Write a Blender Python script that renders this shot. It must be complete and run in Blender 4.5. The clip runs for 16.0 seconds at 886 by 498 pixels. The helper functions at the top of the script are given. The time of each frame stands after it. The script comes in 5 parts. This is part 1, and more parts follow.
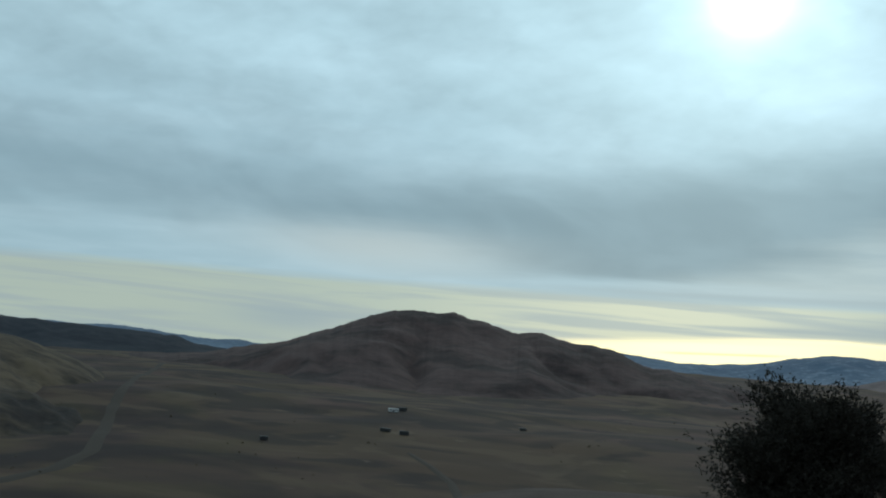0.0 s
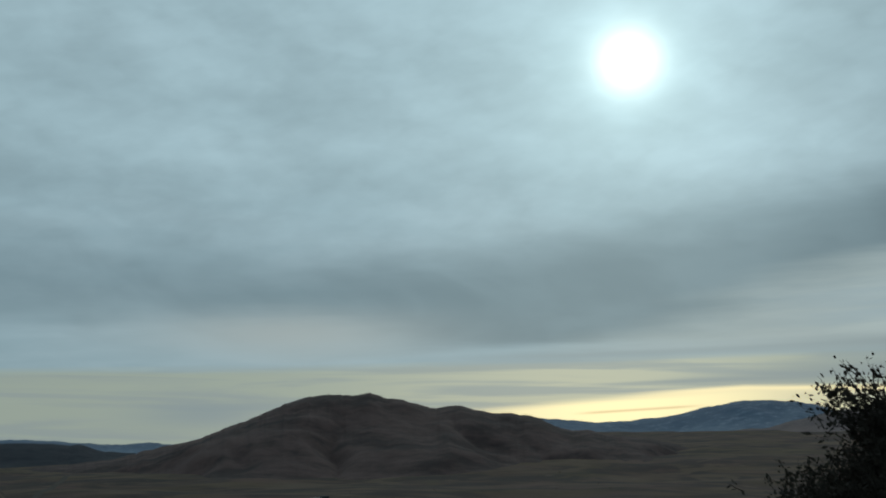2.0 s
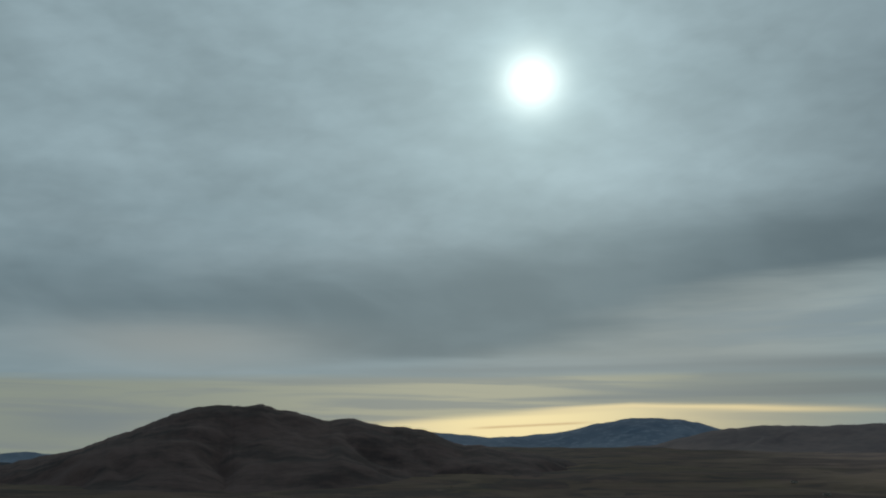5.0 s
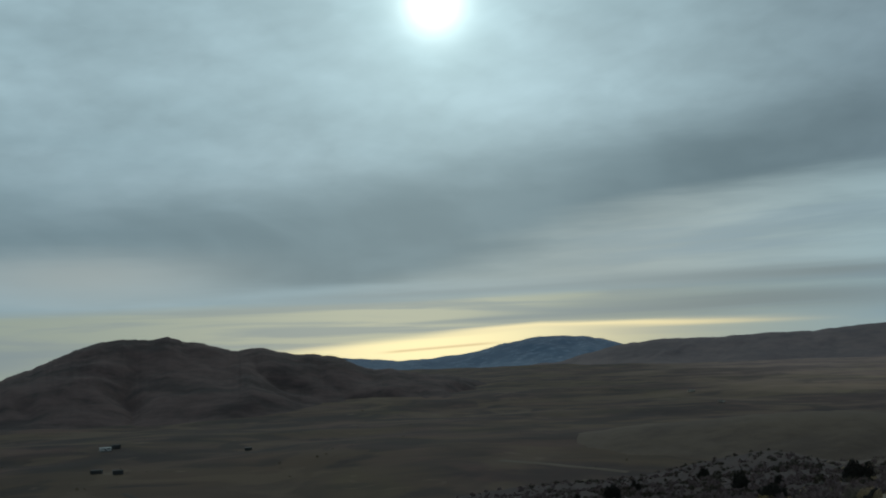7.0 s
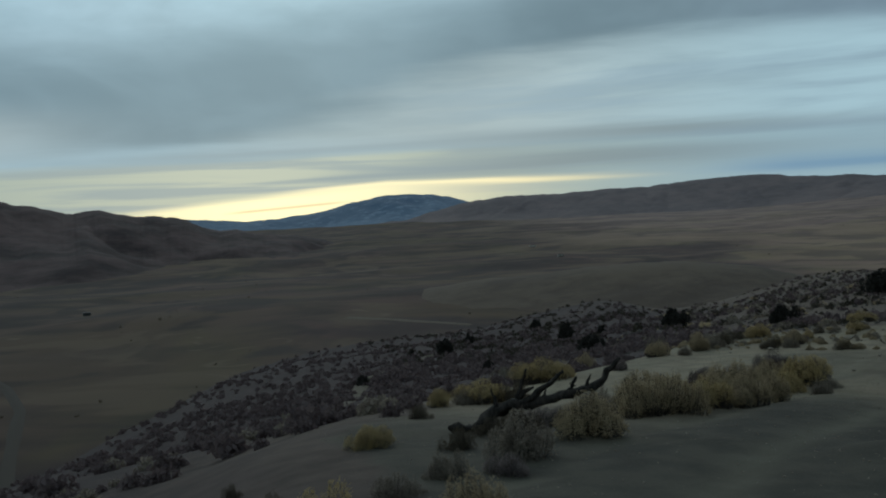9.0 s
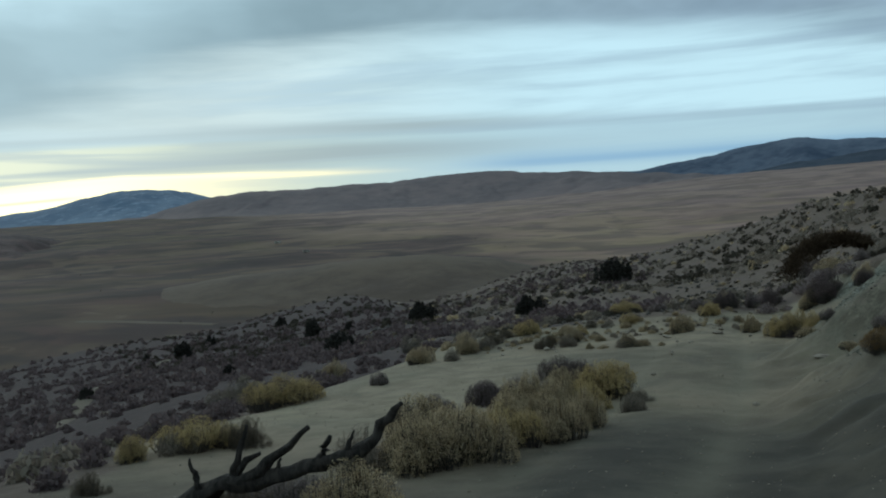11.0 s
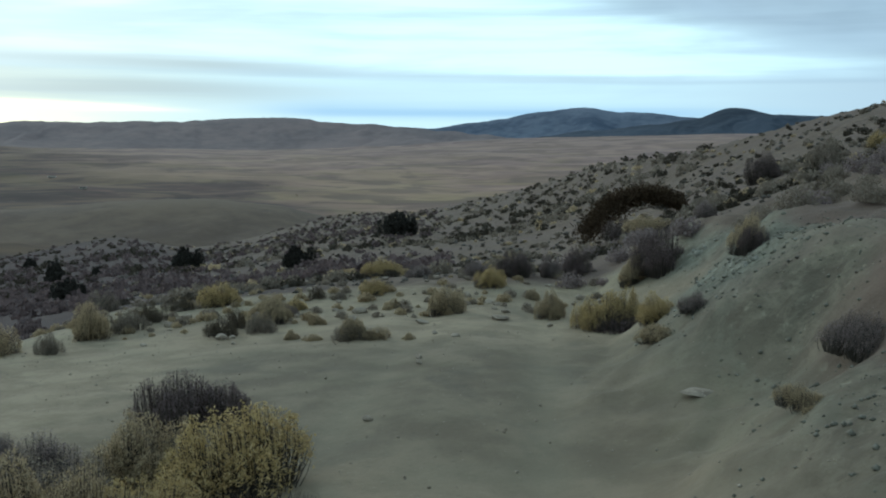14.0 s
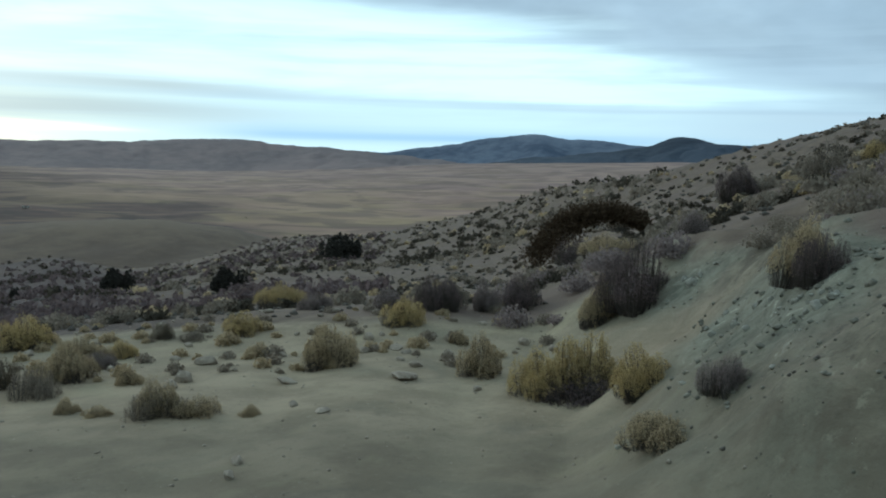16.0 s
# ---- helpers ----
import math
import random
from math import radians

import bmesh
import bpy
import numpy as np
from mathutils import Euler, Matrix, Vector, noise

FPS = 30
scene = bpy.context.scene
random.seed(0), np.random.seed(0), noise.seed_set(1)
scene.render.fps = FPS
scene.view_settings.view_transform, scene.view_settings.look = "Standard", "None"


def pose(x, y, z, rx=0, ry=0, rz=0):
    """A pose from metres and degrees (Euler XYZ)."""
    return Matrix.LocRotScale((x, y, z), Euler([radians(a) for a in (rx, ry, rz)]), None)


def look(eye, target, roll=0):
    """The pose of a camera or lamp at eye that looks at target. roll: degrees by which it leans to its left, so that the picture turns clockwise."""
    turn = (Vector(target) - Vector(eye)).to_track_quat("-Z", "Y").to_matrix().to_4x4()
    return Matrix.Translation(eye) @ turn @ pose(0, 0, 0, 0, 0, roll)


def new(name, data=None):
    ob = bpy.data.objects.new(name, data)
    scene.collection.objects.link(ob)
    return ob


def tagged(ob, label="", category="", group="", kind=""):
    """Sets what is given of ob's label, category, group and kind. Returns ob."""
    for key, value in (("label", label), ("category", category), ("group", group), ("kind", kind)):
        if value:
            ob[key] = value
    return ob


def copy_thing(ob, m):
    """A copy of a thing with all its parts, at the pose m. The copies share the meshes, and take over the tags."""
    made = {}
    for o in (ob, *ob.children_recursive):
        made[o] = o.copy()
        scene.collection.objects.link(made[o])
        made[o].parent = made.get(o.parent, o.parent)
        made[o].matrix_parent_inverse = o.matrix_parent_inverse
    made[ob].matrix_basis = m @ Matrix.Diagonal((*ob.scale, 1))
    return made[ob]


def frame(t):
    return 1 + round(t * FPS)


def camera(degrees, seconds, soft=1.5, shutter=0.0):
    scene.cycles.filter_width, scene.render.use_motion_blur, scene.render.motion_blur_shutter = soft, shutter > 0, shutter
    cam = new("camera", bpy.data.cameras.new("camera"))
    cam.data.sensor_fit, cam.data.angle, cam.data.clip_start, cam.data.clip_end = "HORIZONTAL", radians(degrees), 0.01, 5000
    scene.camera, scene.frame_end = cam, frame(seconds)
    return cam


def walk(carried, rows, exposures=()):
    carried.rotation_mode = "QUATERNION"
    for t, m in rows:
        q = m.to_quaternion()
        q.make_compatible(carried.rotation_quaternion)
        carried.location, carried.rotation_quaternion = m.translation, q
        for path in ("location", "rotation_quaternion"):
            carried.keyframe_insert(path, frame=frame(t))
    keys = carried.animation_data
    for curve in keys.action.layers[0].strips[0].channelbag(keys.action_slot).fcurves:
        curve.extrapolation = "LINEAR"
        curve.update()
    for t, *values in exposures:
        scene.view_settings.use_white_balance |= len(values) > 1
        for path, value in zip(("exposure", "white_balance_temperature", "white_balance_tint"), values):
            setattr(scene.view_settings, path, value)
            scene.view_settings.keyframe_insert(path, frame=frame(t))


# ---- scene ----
import functools

cam = camera(49.4, 16.0, soft=2.0)

# seconds, x, y, z, tilt, lean, turn
PATH = [
    (0.0, -20.294, -24.126, 2.045, 95.52, -5.45, -0.00),
    (0.5, -20.221, -23.047, 1.976, 98.48, -4.16, -1.10),
    (1.0, -20.106, -21.994, 1.868, 99.51, -1.41, -2.67),
    (1.5, -19.982, -20.959, 1.742, 99.88, 0.72, -3.87),
    (2.0, -19.924, -19.885, 1.712, 100.32, 0.11, -4.79),
    (2.5, -19.820, -18.823, 1.738, 100.63, -1.85, -5.80),
    (3.0, -19.595, -17.825, 1.784, 101.84, -2.37, -6.66),
    (5.5, -17.600, -13.750, 1.940, 100.44, 0.11, -12.23),
    (6.0, -16.950, -13.150, 1.900, 98.38, 0.79, -13.40),
    (6.5, -16.150, -12.650, 1.840, 97.53, 1.56, -14.74),
    (7.0, -15.300, -12.200, 1.750, 96.65, 1.66, -16.24),
    (7.5, -14.450, -11.750, 1.660, 94.08, 1.87, -17.75),
    (8.0, -13.500, -11.250, 1.600, 90.33, 1.94, -19.38),
    (10.5, -10.837, -7.106, 1.329, 87.24, 2.91, -36.58),
    (11.0, -10.095, -6.372, 1.224, 87.00, 2.78, -40.32),
    (11.5, -9.257, -5.656, 1.107, 86.77, 2.58, -43.77),
    (12.0, -8.313, -4.944, 0.997, 86.41, 2.30, -46.73),
    (12.5, -7.063, -4.083, 0.877, 85.81, 2.10, -49.11),
    (13.0, -5.754, -3.257, 0.710, 85.12, 1.90, -50.63),
    (13.5, -4.679, -2.604, 0.579, 84.42, 1.19, -51.59),
    (14.0, -3.543, -1.932, 0.410, 83.95, -1.14, -52.35),
    (14.5, -2.520, -1.328, 0.295, 83.93, -3.65, -53.26),
    (15.0, -1.585, -0.828, 0.195, 84.11, -4.09, -53.93),
    (15.5, -0.714, -0.374, 0.078, 83.16, -1.65, -54.45),
    (16.0, -0.000, 0.000, 0.000, 85.48, -2.03, -55.20),
]
# the phone's automatic exposure and white balance: darker while the sun is in the picture
EXPOSURES = [(0.0, -0.3, 6250, 10), (0.7, -0.46, 6300, 10), (1.5, -0.68, 6350, 10), (3.0, -0.95, 6600, 13), (5.5, -1.18, 6650, 14), (7.0, -0.88, 6420, 11),
             (8.0, -0.8, 6150, 11), (10.5, -0.15, 6200, 10), (12.0, 0.26, 6150, 10), (13.5, 0.43, 6150, 10), (14.5, 0.6, 6250, 10), (16.0, 0.6, 6250, 10)]
walk(cam, [(t, pose(*row)) for t, *row in PATH], EXPOSURES)

# ---- light: a low sun behind a high overcast, the sky itself as the main lamp ----
SUN_AZ, SUN_EL = 16.3, 21.0


def toward(az, el):
    a, e = radians(az), radians(el)
    return Vector((math.sin(a) * math.cos(e), math.cos(a) * math.cos(e), math.sin(e)))


sun = new("sun", bpy.data.lights.new("sun", "SUN"))
sun.data.energy, sun.data.angle, sun.data.color = 0.35, radians(14), (1.0, 0.93, 0.8)
sun.matrix_world = look((0, 0, 60), Vector((0, 0, 60)) - toward(SUN_AZ, SUN_EL))


class Graph:
    """Small helper to write shader graphs in a few lines."""

    def __init__(self, tree):
        self.tree = tree
        tree.nodes.clear()

    def node(self, kind, **values):
        n = self.tree.nodes.new("ShaderNode" + kind)
        for key, value in values.items():
            if key == "op":
                n.operation = value
            elif key == "blend":
                n.blend_type = value
        return n

    def put(self, socket, value):
        if isinstance(value, bpy.types.NodeSocket):
            self.tree.links.new(value, socket)
        elif value is not None:
            socket.default_value = value

    def math(self, op, a, b=None, c=None, clamp=False):
        n = self.node("Math", op=op)
        n.use_clamp = clamp
        for i, v in enumerate((a, b, c)):
            self.put(n.inputs[i], v)
        return n.outputs[0]

    def ramp(self, value, low, high, a=0.0, b=1.0, smooth=True):
        n = self.node("MapRange")
        n.interpolation_type = "SMOOTHSTEP" if smooth else "LINEAR"
        for i, v in enumerate((value, low, high, a, b)):
            self.put(n.inputs[i], v)
        return n.outputs[0]

    def mix(self, fac, a, b, blend="MIX"):
        n = self.tree.nodes.new("ShaderNodeMix")
        n.data_type, n.blend_type = "RGBA", blend
        for i, v in ((0, fac), (6, a), (7, b)):
            if isinstance(v, tuple) and len(v) == 3:
                v = (*v, 1.0)
            self.put(n.inputs[i], v)
        return n.outputs[2]

    def noise(self, vector, scale, detail=4.0, rough=0.55, out=0, warp=0.0):
        n = self.node("TexNoise")
        self.put(n.inputs["Vector"], vector)
        n.inputs["Scale"].default_value, n.inputs["Detail"].default_value = scale, detail
        n.inputs["Roughness"].default_value, n.inputs["Distortion"].default_value = rough, warp
        return n.outputs[out]

    def scale(self, vector, factors):
        n = self.node("VectorMath", op="MULTIPLY")
        self.put(n.inputs[0], vector)
        n.inputs[1].default_value = factors
        return n.outputs[0]

    def join(self, x, y, z):
        n = self.node("CombineXYZ")
        for i, v in enumerate((x, y, z)):
            self.put(n.inputs[i], v)
        return n.outputs[0]


def make_sky():
    world = bpy.data.worlds.new("sky")
    scene.world = world
    world.use_nodes = True
    g = Graph(world.node_tree)
    way = g.node("TexCoord").outputs["Generated"]
    parts = g.node("SeparateXYZ")
    g.put(parts.inputs[0], way)
    x, y, z = parts.outputs
    el = g.math("MULTIPLY", g.math("ARCSINE", z), 180 / math.pi)
    az = g.math("MULTIPLY", g.math("ARCTAN2", x, y), 180 / math.pi)
    # the cloud deck, met by the line of sight: bands crowd together towards the horizon
    lift = g.math("ADD", g.math("MAXIMUM", z, 0.0), 0.15)
    deck = g.join(g.math("DIVIDE", x, lift), g.math("DIVIDE", y, lift), 0.0)
    turned = g.node("Mapping")
    g.put(turned.inputs["Vector"], deck)
    turned.inputs["Rotation"].default_value = (0, 0, radians(24))
    turned.inputs["Scale"].default_value = (0.45, 1.0, 1.0)
    broad = g.noise(turned.outputs[0], 0.9, 4.0, 0.5, warp=0.5)
    fine = g.noise(turned.outputs[0], 4.2, 4.0, 0.5, warp=0.3)
    mottle = g.noise(deck, 2.2, 4.0, 0.5, warp=0.6)
    cover = g.math("ADD", g.math("ADD", g.math("MULTIPLY", broad, 0.54), g.math("MULTIPLY", mottle, 0.32)), g.math("MULTIPLY", fine, 0.14))
    thin = g.ramp(cover, 0.36, 0.66)
    # away from the sun the deck is thinner and bluer, and west of the sun its upper part is thin too
    east = g.ramp(az, 30.0, 58.0)
    grey = g.mix(thin, (0.275, 0.405, 0.455), (0.340, 0.478, 0.530))
    high = g.mix(thin, (0.345, 0.495, 0.545), (0.430, 0.605, 0.665))
    grey = g.mix(g.math("MULTIPLY", g.ramp(el, 9.5, 17.0), g.ramp(az, 60.0, 32.0)), grey, high)
    shade = g.mix(thin, (0.242, 0.348, 0.428), (0.310, 0.432, 0.512))
    colour = g.mix(east, grey, shade)
    slant = g.math("ADD", el, g.math("MULTIPLY", az, -0.02))
    combed = g.noise(g.join(g.math("MULTIPLY", az, 0.045), g.math("MULTIPLY", slant, 0.42), 3.0), 1.0, 5.0, 0.55, warp=0.35)
    thread = g.noise(g.join(g.math("MULTIPLY", az, 0.035), g.math("MULTIPLY", slant, 1.25), 7.0), 1.0, 4.0, 0.5, warp=0.3)
    soft = g.math("MULTIPLY", g.math("SUBTRACT", combed, 0.5), 3.4)
    tight = g.math("MULTIPLY", g.math("SUBTRACT", thread, 0.5), 1.0)

    def bump(value, centre, half):
        d = g.math("DIVIDE", g.math("SUBTRACT", value, centre), half)
        return g.math("POWER", 2.718, g.math("MULTIPLY", g.math("MULTIPLY", d, d), -1.0))

    def times(*factors):
        return functools.reduce(lambda a, b: g.math("MULTIPLY", a, b), factors)

    # soft patches all over the deck, and slanting ripples in its upper part
    blot = g.noise(g.join(g.math("MULTIPLY", az, 0.15), g.math("ADD", g.math("MULTIPLY", el, 0.30), g.math("MULTIPLY", az, 0.04)), 11.0), 1.0, 3.0, 0.5, warp=0.3)
    ripple = g.noise(g.join(g.math("ADD", g.math("MULTIPLY", az, 0.45), g.math("MULTIPLY", el, 0.3)), g.math("SUBTRACT", el, g.math("MULTIPLY", az, 0.28)), 5.0), 1.0, 3.0, 0.5, warp=0.25)
    patchy = g.math("ADD", g.ramp(blot, 0.28, 0.72, 0.92, 1.07), g.math("MULTIPLY", g.math("SUBTRACT", ripple, 0.5), g.ramp(el, 5.0, 12.0, 0.0, 0.22)))
    patchy = g.mix(g.ramp(el, 3.5, 5.5), (1, 1, 1), g.join(patchy, patchy, patchy))
    colour = g.mix(1.0, colour, patchy, "MULTIPLY")
    # thick dark belly of the deck under the sun, climbing eastward
    brow = g.math("ADD", 10.0, g.math("MULTIPLY", g.math("MAXIMUM", g.math("SUBTRACT", az, 6.0), 0.0), 0.14))
    sag = g.math("ADD", el, g.math("MULTIPLY", soft, 0.8))
    belly = times(g.ramp(sag, g.math("ADD", brow, 2.0), g.math("SUBTRACT", brow, 2.4)), g.ramp(sag, 3.9, g.ramp(az, -8.0, 10.0, 7.4, 5.0)), g.ramp(az, -26.0, 14.0, 0.45, 0.95), g.ramp(az, 52.0, 30.0, 0.12, 1.0),
                  g.ramp(blot, 0.35, 0.65, 1.0, 0.86))
    colour = g.mix(belly, colour, (0.130, 0.206, 0.242))
    patch = times(bump(az, -4.0, 8.0), bump(g.math("ADD", el, g.math("MULTIPLY", soft, 0.5)), 5.2, 1.2))
    colour = g.mix(g.math("MULTIPLY", patch, 0.75), colour, (0.40, 0.46, 0.45))
    # a bright wedge of thin cloud that opens eastward
    turn = g.math("SUBTRACT", az, 43.0)
    bow = g.math("MULTIPLY", g.math("MULTIPLY", turn, turn), g.ramp(az, 38.0, 48.0, 0.0052, 0.0036))
    top = g.math("SUBTRACT", 9.4, bow)
    wedge = times(g.ramp(g.math("ADD", el, soft), g.math("ADD", top, 1.3), g.math("SUBTRACT", top, 1.3)), g.ramp(g.math("ADD", el, tight), 3.85, 4.5), g.ramp(az, 9.0, 34.0, 0.28, 1.0), g.ramp(combed, 0.66, 0.42, 0.7, 1.0), g.ramp(az, 92.0, 62.0))
    bright = g.mix(g.ramp(az, 24.0, 50.0), (0.440, 0.525, 0.510), (0.550, 0.790, 0.855))
    colour = g.mix(wedge, colour, bright)
    # pale clear strip under the deck, yellow towards the sun, cyan in the east
    brim = g.math("MINIMUM", g.math("ADD", 3.3, g.math("MULTIPLY", az, 0.026)), 4.0)
    clear = g.ramp(g.math("ADD", el, g.math("MULTIPLY", tight, 0.8)), g.math("ADD", brim, 0.32), g.math("SUBTRACT", brim, 0.32))
    sunward = bump(az, 13.0, 12.0)
    strip = g.mix(sunward, (0.350, 0.418, 0.350), (0.540, 0.565, 0.410))
    streaks = g.noise(g.join(g.math("MULTIPLY", az, 0.07), g.math("MULTIPLY", el, 1.3), 21.0), 1.0, 4.0, 0.55, warp=0.5)
    strip = g.mix(g.math("MULTIPLY", g.ramp(streaks, 0.42, 0.62), 0.75), strip, (0.285, 0.350, 0.350))
    strip = g.mix(times(bump(az, -8.5, 4.5), bump(el, 0.5, 0.75), 0.8), strip, (0.235, 0.315, 0.345))
    strip = g.mix(g.ramp(az, 24.0, 48.0), strip, g.mix(g.ramp(az, 60.0, 80.0), (0.440, 0.640, 0.700), (0.33, 0.46, 0.54)))
    colour = g.mix(g.math("MULTIPLY", clear, 0.92), colour, strip)
    # grey threads lie in the strip
    thin_line = times(bump(g.math("ADD", el, tight), g.math("ADD", brim, 0.4), 0.4), g.ramp(az, 0.0, 14.0), g.ramp(az, 54.0, 38.0), 0.85)
    colour = g.mix(thin_line, colour, (0.270, 0.350, 0.370))
    mid = g.math("MINIMUM", g.math("ADD", 2.45, g.math("MULTIPLY", g.math("SUBTRACT", az, 20.0), 0.035)), 2.95)
    lens = times(bump(g.math("ADD", el, g.math("MULTIPLY", tight, 0.9)), mid, g.ramp(az, 13.0, 26.0, 0.12, 0.52)), g.ramp(az, 13.0, 19.0), g.ramp(az, 58.0, 34.0), 0.9)
    colour = g.mix(lens, colour, g.mix(east, (0.255, 0.325, 0.335), (0.36, 0.52, 0.60)))
    comb_line = times(g.ramp(g.math("ADD", g.math("MULTIPLY", thread, 0.4), g.math("MULTIPLY", combed, 0.6)), 0.46, 0.62), g.ramp(el, 9.5, 7.0), g.ramp(el, 2.3, 3.2), g.ramp(az, 20.0, 36.0), 0.45)
    colour = g.mix(comb_line, colour, (0.335, 0.480, 0.570))
    # the gold rim of the clear sky over the far hills
    gold_top = g.math("MINIMUM", g.math("MAXIMUM", g.math("ADD", 1.15, g.math("MULTIPLY", g.math("SUBTRACT", az, 10.0), 0.075)), 0.8), 2.05)
    low = g.math("ADD", el, g.math("MULTIPLY", tight, 0.6))
    gold = times(g.ramp(low, g.math("ADD", gold_top, 0.2), g.math("SUBTRACT", gold_top, 0.4)), bump(az, 15.0, 11.5))
    colour = g.mix(gold, colour, (1.32, 1.16, 0.62))
    ray = times(bump(low, g.math("SUBTRACT", gold_top, 0.12), 0.16), g.ramp(az, 14.0, 20.0), g.ramp(az, 40.0, 28.0), 0.95)
    colour = g.mix(ray, colour, (1.15, 1.0, 0.56))
    ember = times(bump(el, g.math("ADD", 0.62, g.math("MULTIPLY", g.math("SUBTRACT", az, 13.0), 0.06)), 0.07), g.ramp(az, 12.0, 14.0), g.ramp(az, 20.5, 18.0), 0.6)
    colour = g.mix(ember, colour, (0.62, 0.40, 0.20))
    # a slot of clear blue low in the east
    slot = bump(g.math("ADD", el, g.math("MULTIPLY", tight, 0.8)), 2.1, 0.42)
    slot = times(slot, g.ramp(az, 39.0, 46.0), g.ramp(az, 78.0, 60.0), 0.8)
    colour = g.mix(slot, colour, (0.21, 0.40, 0.58))
    # the sun through the deck: a blown disc in a wide soft glow
    dot = g.node("VectorMath", op="DOT_PRODUCT")
    g.put(dot.inputs[0], way)
    dot.inputs[1].default_value = toward(SUN_AZ, SUN_EL)
    away = g.math("MULTIPLY", g.math("ARCCOSINE", g.math("MINIMUM", dot.outputs["Value"], 1.0)), 180 / math.pi)
    disc = g.math("POWER", 2.718, g.math("MULTIPLY", g.math("MULTIPLY", away, away), -1 / 2.5))
    halo = g.math("POWER", 2.718, g.math("DIVIDE", away, -2.6))
    wide = g.math("POWER", 2.718, g.math("DIVIDE", away, -12.0))
    glow = g.mix(1.0, g.mix(halo, (0, 0, 0), (0.50, 0.70, 0.68)), g.mix(wide, (0, 0, 0), (0.17, 0.255, 0.265)), "ADD")
    glow = g.mix(1.0, glow, g.mix(disc, (0, 0, 0), (1.1, 1.2, 1.1)), "ADD")
    colour = g.mix(1.0, colour, glow, "ADD")
    # the deck is brightest on the sun's side
    sunny = g.math("MULTIPLY", g.ramp(az, 46.0, 20.0, 1.0, 1.38), g.ramp(az, -80.0, -40.0, 0.75, 1.0))
    colour = g.mix(1.0, colour, g.join(sunny, sunny, sunny), "MULTIPLY")
    # overhead the deck is thick and dull
    colour = g.mix(g.ramp(el, 28.0, 60.0, 0.0, 0.6), colour, (0.19, 0.265, 0.29))
    # a little of the clear sky above the deck
    air = g.tree.nodes.new("ShaderNodeTexSky")
    air.sky_type, air.sun_disc = "NISHITA", False
    air.sun_elevation, air.sun_rotation = radians(SUN_EL), radians(SUN_AZ)
    bg, bg2 = g.node("Background"), g.node("Background")
    g.put(bg.inputs[0], colour)
    bg.inputs[1].default_value = 1.0
    g.put(bg2.inputs[0], air.outputs[0])
    bg2.inputs[1].default_value = 0.003
    add = g.node("AddShader")
    g.put(add.inputs[0], bg.outputs[0])
    g.put(add.inputs[1], bg2.outputs[0])
    g.put(g.node("OutputWorld").inputs[0], add.outputs[0])


make_sky()

# ---- materials ----
def surface(name, build, rough=0.95, bump=None, thin=0.0):
    """A matt node material; build(g, place) gives colour and, if wanted, a height for the bump."""
    m = bpy.data.materials.new(name)
    m.use_nodes = True
    g = Graph(m.node_tree)
    shader = g.node("BsdfPrincipled")
    place = g.node("NewGeometry").outputs["Position"]
    colour, height = build(g, place)
    g.put(shader.inputs["Base Color"], colour if not isinstance(colour, tuple) else (*colour, 1))
    shader.inputs["Roughness"].default_value = rough
    shader.inputs["Specular IOR Level"].default_value = 0.2
    if height is not None and bump:
        b = g.node("Bump")
        b.inputs["Strength"].default_value, b.inputs["Distance"].default_value = bump
        g.put(b.inputs["Height"], height)
        g.put(shader.inputs["Normal"], b.outputs[0])
    made = shader.outputs[0]
    if thin:
        # thin leaves and twigs let part of the light through
        glow, both = g.node("BsdfTranslucent"), g.node("MixShader")
        g.put(glow.inputs[0], colour)
        both.inputs[0].default_value = thin
        g.put(both.inputs[1], made)
        g.put(both.inputs[2], glow.outputs[0])
        made = both.outputs[0]
    g.put(g.node("OutputMaterial").inputs[0], made)
    return m


